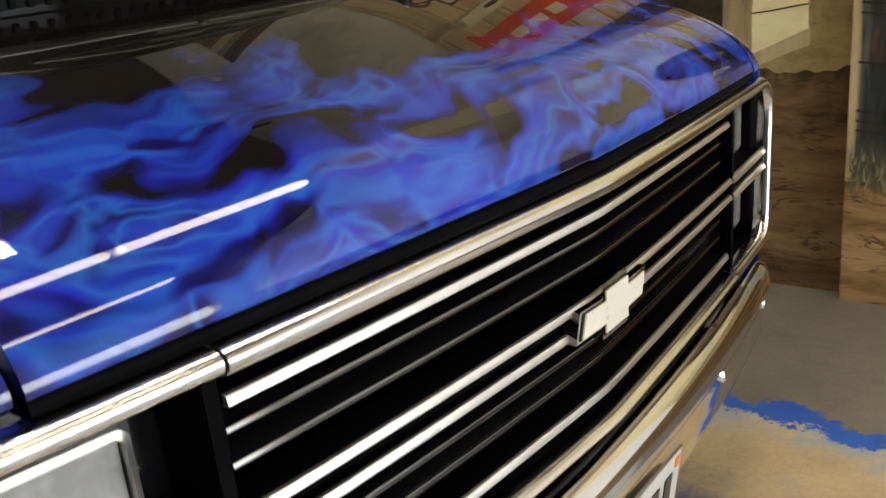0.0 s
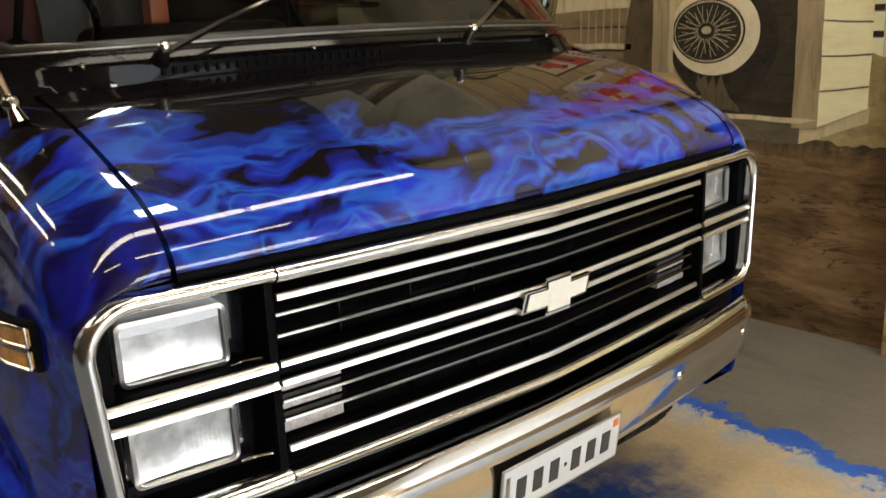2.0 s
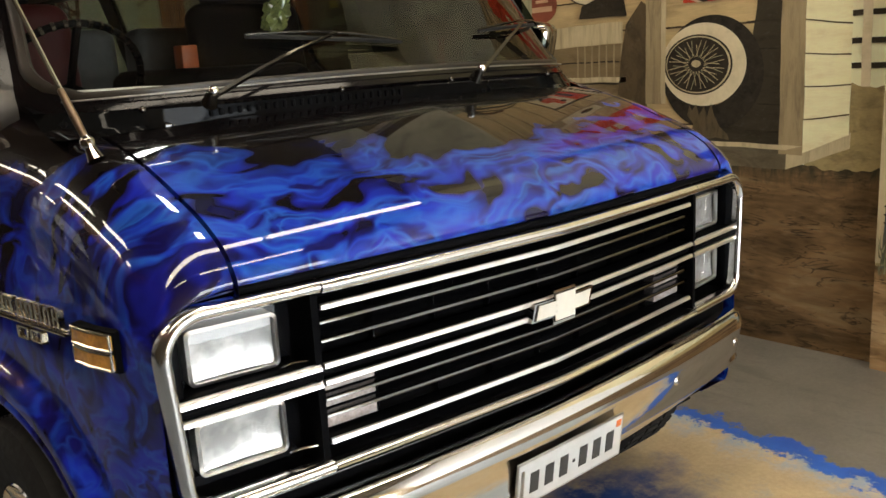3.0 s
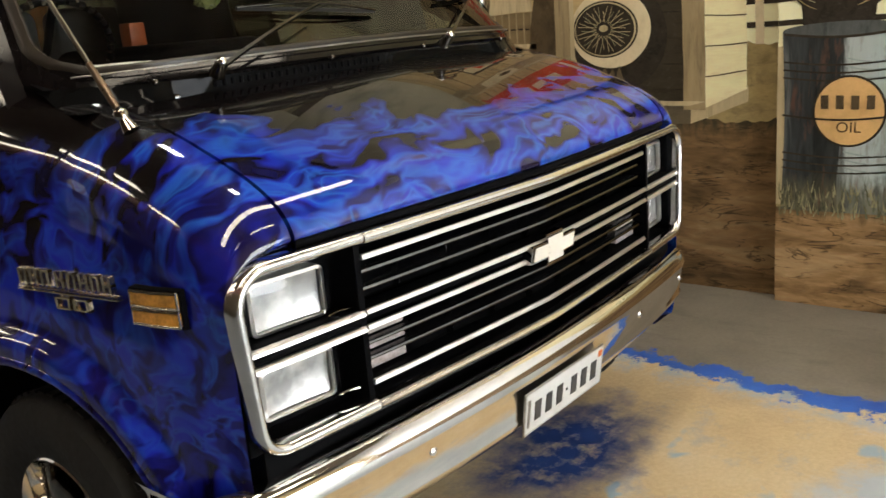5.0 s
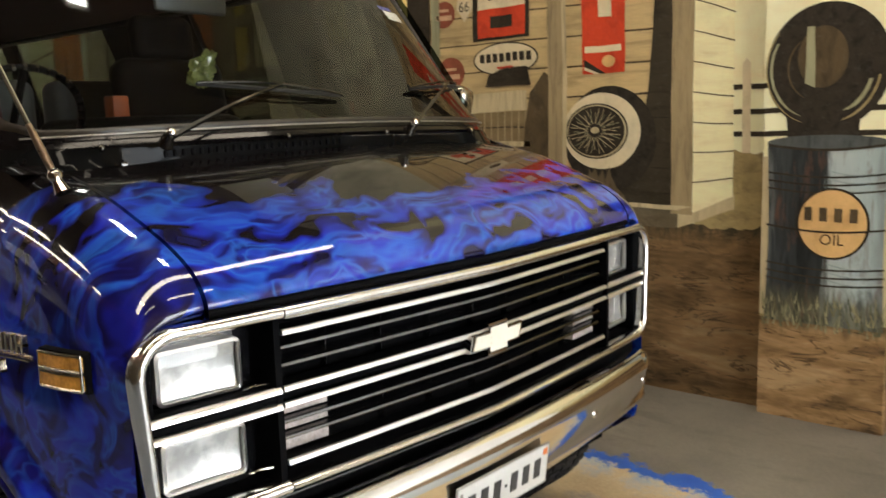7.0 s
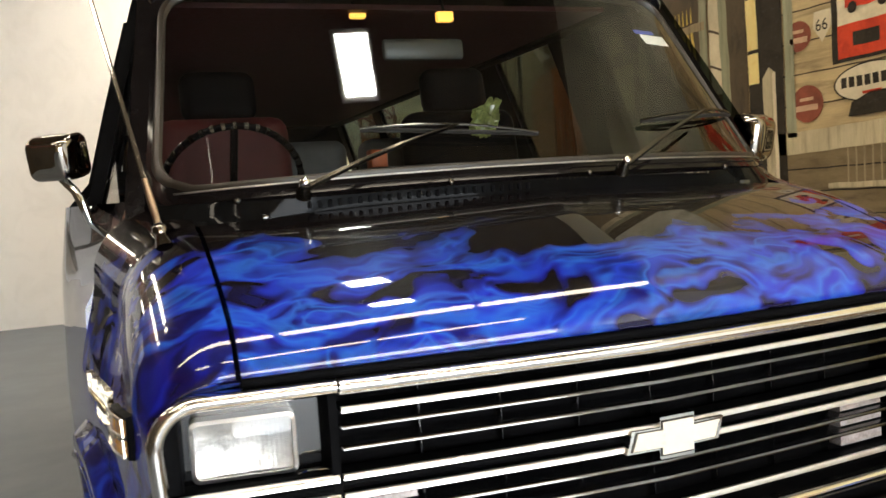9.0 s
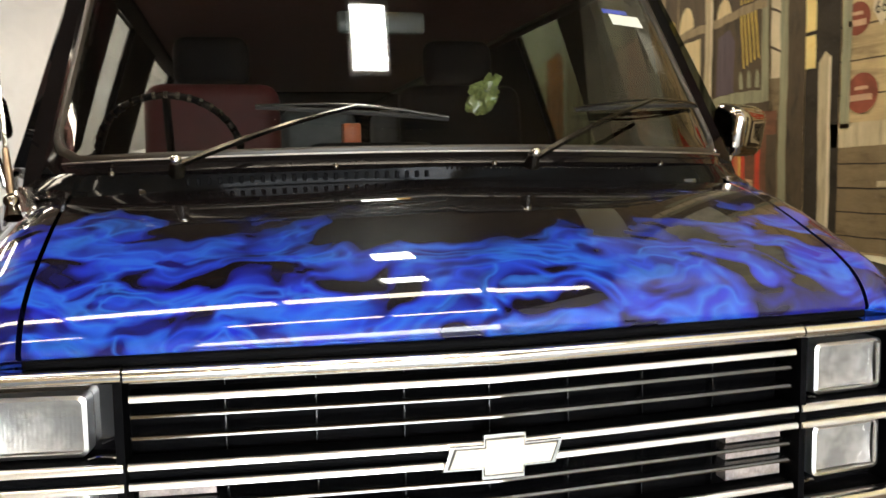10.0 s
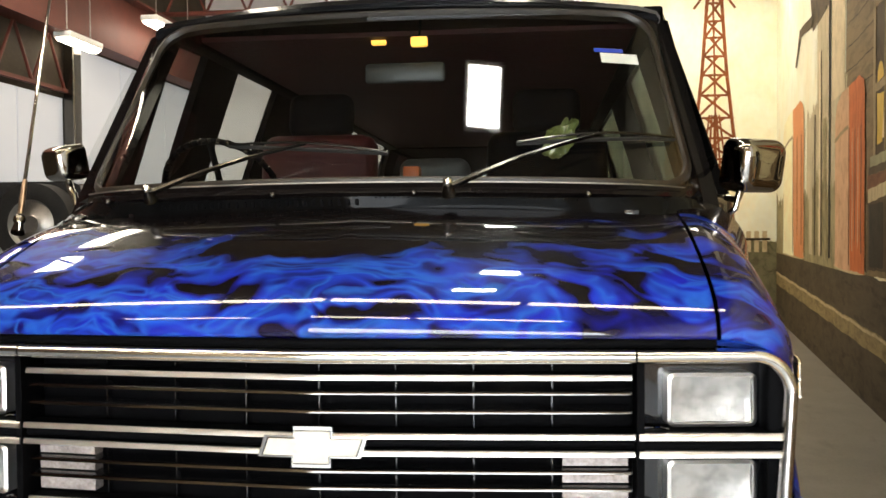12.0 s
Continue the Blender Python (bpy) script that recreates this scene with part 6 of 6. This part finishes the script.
for s in (-1, 1):
    for y in (WHEEL_Y - 0.03, 3.75):
        wheel(s, y)
    bm = bmesh.new()
    rows = []
    for i in range(25):
        a = radians(-10 + 200 * i / 24)
        rows.append([Vector((s * x, WHEEL_Y + (ARCH_R - 0.004) * math.cos(a), WHEEL_Z + (ARCH_R - 0.004) * math.sin(a))) for x in (0.5, 0.86)])
    loft(bm, rows)
    loft(bm, [[r[0] for r in rows], [Vector((s * 0.5, WHEEL_Y, WHEEL_Z)) for r in rows]])
    part("wheel_well", bm, TRIM, van)

# ---- wipers, mirrors, aerial ----


def wiper(px, u0, v0, u1, v1, um, vm):
    base = Vector(px)
    bm = bmesh.new()
    tube(bm, [base + Vector((0, 0.016, -0.012)), base + Vector((0, -0.002, 0.010))], [0.017, 0.011], 12)
    w = part("wiper", bm, GUNMETAL, van, "wiper with chrome arm")
    bm = bmesh.new()
    bmesh.ops.create_uvsphere(bm, u_segments=12, v_segments=8, radius=0.011, matrix=Matrix.Translation(base + Vector((0, -0.008, 0.014))))
    part("nut", bm, CHROME, w)
    out = Vector((0, -0.71, 0.7))
    mid = shield_point(um, vm) + out * 0.035
    bm = bmesh.new()
    rows = []
    n = 8
    for i in range(n + 1):
        p = base.lerp(mid, i / n) + out * (0.012 * math.sin(math.pi * i / n))
        h = lerp(0.012, 0.006, i / n)
        rows.append([p + Vector(q) for q in ((-h, 0, 0.0), (h, 0, 0.0), (h * 0.8, -0.006, 0.006), (-h * 0.8, -0.006, 0.006))])
    loft(bm, rows, True, True)
    part("arm", bm, GUNMETAL, w)
    bm = bmesh.new()
    pts = [shield_point(lerp(u0, u1, i / 12), lerp(v0, v1, i / 12)) + out * 0.012 for i in range(13)]
    tube(bm, pts, 0.005, 6)
    part("blade", bm, RUBBER, w)
    bm = bmesh.new()
    pts = [shield_point(lerp(u0, u1, i / 12), lerp(v0, v1, i / 12)) + out * (0.016 + 0.016 * math.sin(math.pi * i / 12)) for i in range(13)]
    tube(bm, pts, 0.003, 6)
    part("bridge", bm, GUNMETAL, w)


wiper((-0.502, 0.360, 1.275), -0.47, 0.168, 0.065, 0.104, -0.20, 0.118)
wiper((0.200, 0.325, 1.280), 0.465, 0.155, 0.98, 0.215, 0.715, 0.165)
ant, rake = Vector((-0.773, 0.278, 1.19)), Vector((-0.15, 0.46, 0.87)).normalized()
bm = bmesh.new()
tube(bm, [ant + rake * q for q in (0.0, 0.012, 0.024, 0.032, 0.040, 0.046)], [0.016, 0.013, 0.010, 0.014, 0.013, 0.008], 14)
aerial = part("aerial", bm, DARK_CHROME, van, "thin chrome aerial raked back")
bm = bmesh.new()
tube(bm, [ant + rake * 0.046, ant + rake * 0.09, ant + rake * 0.14], [0.0065, 0.0075, 0.0055], 10)
part("aerial_sleeve", bm, plain("brass", (0.32, 0.24, 0.17), 0.3, 1.0), aerial)
bm = bmesh.new()
tube(bm, [ant + rake * 0.14, ant + rake * 0.5, ant + rake * 1.0], [0.0045, 0.004, 0.0028], 8)
part("aerial_mast", bm, CHROME, aerial)
for s in (-1, 1):
    bm = bmesh.new()
    rows = []
    cx, cy, cz, k = (0.953, 0.80, 1.352, 1.0) if s > 0 else (-0.955, 0.80, 1.388, 0.72)
    turn = Matrix.Translation((cx, cy, cz)) @ Matrix.Rotation(radians(30 * s), 4, "Z") @ Matrix.Rotation(radians(11), 4, "X")
    shape = [(0.03, 0.86), (0.034, 0.98), (0.02, 1.0), (-0.005, 1.0)]
    shape += [(-0.005 - 0.05 * math.sin(radians(q)), math.cos(radians(q)) ** 0.45) for q in (12, 24, 36, 48, 60, 70, 80, 86, 89.9)]
    for dy, g in shape:
        rows.append([turn @ Vector((x * g * k, dy, z * g * k)) for x, z in rounded_rect(-0.078, 0.078, -0.070, 0.070, 0.03)])
    loft(bm, rows, True, True)
    mir = part("mirror", bm, DARK_CHROME, van, "chrome door mirror on a bent stay")
    bm = bmesh.new()
    tube(bm, [(s * 0.89, 0.82, 1.27), (s * 0.905, 0.77, 1.26), (s * 0.925, 0.77, 1.31), (s * 0.95, 0.80, 1.34)], 0.010, 10)
    part("mirror_stay", bm, CHROME, mir)
    bm = bmesh.new()
    tube(bm, [(s * 0.87, 0.78, 1.21), (s * 0.90, 0.76, 1.24), (s * 0.915, 0.77, 1.30)], 0.008, 10)
    part("mirror_brace", bm, CHROME, mir)

# ---- cab ----
bm = bmesh.new()
rows = []
for y, z in ((0.55, 1.265), (0.60, 1.28), (0.86, 1.27), (0.93, 1.24), (0.95, 1.05)):
    rows.append([Vector((x, y, z)) for x in (-0.78, -0.4, 0, 0.4, 0.78)])
loft(bm, rows)
dash = part("dashboard", bm, TRIM, van, "dark padded dashboard")
cover = part("engine_cover", boxed((-0.22, 0.96, 0.50), (0.16, 1.60, 1.335), 0.05, seg=4), TRIM, van, "dark engine cover between the seats")
part("orange_box", boxed((-0.068, 1.36, 1.332), (-0.012, 1.42, 1.405), 0.006), plain("dull_orange", (0.42, 0.09, 0.015), 0.5), cover, "small orange box")
# thin white slab gives the pale strip on the dash
part("dash_papers", boxed((-0.62, 0.66, 1.287), (-0.46, 0.80, 1.30), 0.002), WHITE, dash)
bm = bmesh.new()
m = Matrix.Translation((-0.555, 0.97, 1.307)) @ Matrix.Rotation(radians(35), 4, "X")
tube(bm, [m @ Vector((0.175 * math.cos(2 * math.pi * k / 32), 0, 0.175 * math.sin(2 * math.pi * k / 32))) for k in range(33)], 0.009, 10, False)
wheel_ob = part("steering_wheel", bm, TRIM, van, "steering wheel with a bright laced rim")
for k in range(40):
    bm = bmesh.new()
    a = 2 * math.pi * k / 40
    tube(bm, [m @ Vector((0.175 * math.cos(a + d), 0, 0.175 * math.sin(a + d))) for d in (-0.025, 0.0, 0.025)], 0.0102, 8)
    part("rim_lacing", bm, GUNMETAL, wheel_ob)
for a in (90, 210, 330):
    bm = bmesh.new()
    tube(bm, [m @ Vector((0, 0, 0)), m @ Vector((0.18 * math.cos(radians(a)), 0, 0.18 * math.sin(radians(a))))], 0.010, 8)
    part("wheel_spoke", bm, TRIM, wheel_ob)
# right seat takes black, putting the cab's dark side into its colour
for x, cloth in ((-0.47, RED_CLOTH), (0.42, TRIM)):
    bm = boxed((x - 0.24, 1.25, 0.80), (x + 0.24, 1.72, 0.97), 0.05, seg=4)
    seat = part("cab_seat", bm, cloth, van, "bucket seat with high back")
    lean = Matrix.Translation((0, 1.72, 0.95)) @ Matrix.Rotation(radians(-10), 4, "X")
    part("seat_back", boxed((x - 0.23, -0.07, 0.0), (x + 0.23, 0.07, 0.62), 0.06, lean, 4), cloth, seat)
    part("head_rest", boxed((x - 0.13, -0.05, 0.612), (x + 0.13, 0.05, 0.79), 0.045, lean, 4), TRIM, seat)
    part("seat_post", boxed((x - 0.18, 1.35, 0.50), (x + 0.18, 1.65, 0.80), 0.02), TRIM, seat)
# invented lump stands in for an unexplained yellow-green bright patch in the cab
PALEGREEN = plain("pale_green_gloss", (0.24, 0.27, 0.08), 0.10, vary=0.7, scale=16, relief=0.2, coat=1.0)
rng = random.Random(5)
bm = bmesh.new()
bmesh.ops.create_icosphere(bm, subdivisions=4, radius=1.0)
for v in bm.verts:
    p = v.co.copy()
    g = 1 + 0.55 * noise.noise(p * 1.7) + 0.35 * noise.noise(p * 3.9 + Vector((3, 1, 7))) + 0.16 * abs(noise.noise(p * 9.0))
    lift = 1.15 if p.z > 0 and p.x > 0.2 else 1.0
    v.co = Vector((0.475 + (0.050 * p.x + 0.02 * p.z) * g, 1.655 + 0.03 * p.y * g, 1.515 + 0.058 * p.z * g * lift))
part("headrest_cover", bm, PALEGREEN, van, "crumpled pale green lump before a head rest")
for x in (-0.07, 0.31):
    bm = boxed((x - 0.155, 2.2, 0.5), (x + 0.155, 2.36, 1.50), 0.05, seg=4)
    part("rear_seat", bm, GREY_CLOTH, van, "grey rear seat back")
bm = boxed((-0.12, 0.99, 1.625), (0.12, 1.01, 1.685), 0.012)
part("cab_mirror", bm, plain("mirror_back", (0.025, 0.026, 0.022), 0.4, vary=0.2), van, "dark rear-view mirror")
bm = bmesh.new()
g = [shield_point(u, v) + Vector((0, 0.006, -0.006)) for u, v in ((0.79, 0.69), (0.93, 0.69), (0.93, 0.755), (0.79, 0.755))]
bm.faces.new([bm.verts.new(p) for p in g])
sticker = part("permit_sticker", bm, WHITE, van, "white permit sticker inside the glass", False)
bm = bmesh.new()
g = [shield_point(u, v) + Vector((0, 0.006, -0.006)) for u, v in ((0.77, 0.758), (0.88, 0.758), (0.88, 0.785), (0.77, 0.785))]
bm.faces.new([bm.verts.new(p) for p in g])
part("sticker_head", bm, plain("blue_print", (0.02, 0.05, 0.45), 0.4, vary=0.2, relief=0), sticker, "blue heading strip", False)
for p, r in (((0.05, 0.95, 1.735), 0.014), ((-0.12, 1.22, 1.80), 0.014)):
    bm = boxed((p[0] - 0.024, p[1] - 0.012, p[2] - r), (p[0] + 0.024, p[1] + 0.012, p[2] + r), 0.005)
    lampc = part("cab_lamp", bm, glow("amber_cab_lamp", (1.0, 0.5, 0.08), 1.6), van, "small lit amber cab lamp")
    bm = bmesh.new()
    tube(bm, [(p[0], p[1], p[2] + r), (p[0], p[1] + 0.05, 1.845)], 0.004, 6)
    part("lamp_stalk", bm, TRIM, lampc)

# ---- small off-roader parked by the sheeted wall ----
DARKBAND = plain("dark_car_band", (0.02, 0.02, 0.022), 0.2, vary=0.15, relief=0, coat=1.0)
WHITECAR = plain("white_car_paint", (0.35, 0.35, 0.35), 0.3, vary=0.06, relief=0, coat=1.0)
car = thing("car", "small white off-roader with dark upper band and spare wheel", "car")
part("tub", boxed((-4.08, 4.55, 0.50), (-2.98, 6.2, 1.42), 0.06, seg=4), WHITECAR, car, "white lower body")
bm = bmesh.new()
rows = []
for y, z0, z1, w in ((4.56, 1.40, 1.43, 0.52), (4.58, 1.40, 1.56, 0.50), (4.75, 1.40, 1.58, 0.50), (6.0, 1.40, 1.58, 0.50), (6.18, 1.40, 1.45, 0.50)):
    rows.append([Vector((-3.53 + a * w, y, z)) for a, z in ((-1.04, z0), (-1.0, lerp(z0, z1, 0.8)), (-0.85, z1), (0.85, z1), (1.0, lerp(z0, z1, 0.8)), (1.04, z0))])
loft(bm, rows)
part("upper_body", bm, DARKBAND, car, "dark upper band")


def car_wheel(m, name="wheel"):
    bm = bmesh.new()
    turned(bm, [(-0.09, 0.17), (-0.1, 0.22), (-0.08, 0.30), (0.08, 0.30), (0.1, 0.24), (0.09, 0.18)], 36, m)
    w = part(name, bm, RUBBER, car)
    bm = bmesh.new()
    turned(bm, [(0.08, 0.19), (0.05, 0.16), (0.07, 0.08), (0.09, 0.06), (0.09, 0.0)], 36, m)
    part("rim", bm, STEEL, w)


for x in (-4.0, -3.06):
    for y in (5.0, 5.8):
        car_wheel(Matrix.Translation((x, y, 0.30)) @ Matrix.Scale(-1 if x < -3.5 else 1, 4, (1, 0, 0)))
car_wheel(Matrix.Translation((-3.30, 4.46, 1.24)) @ Matrix.Rotation(radians(-90), 4, "Z"), "spare_wheel")
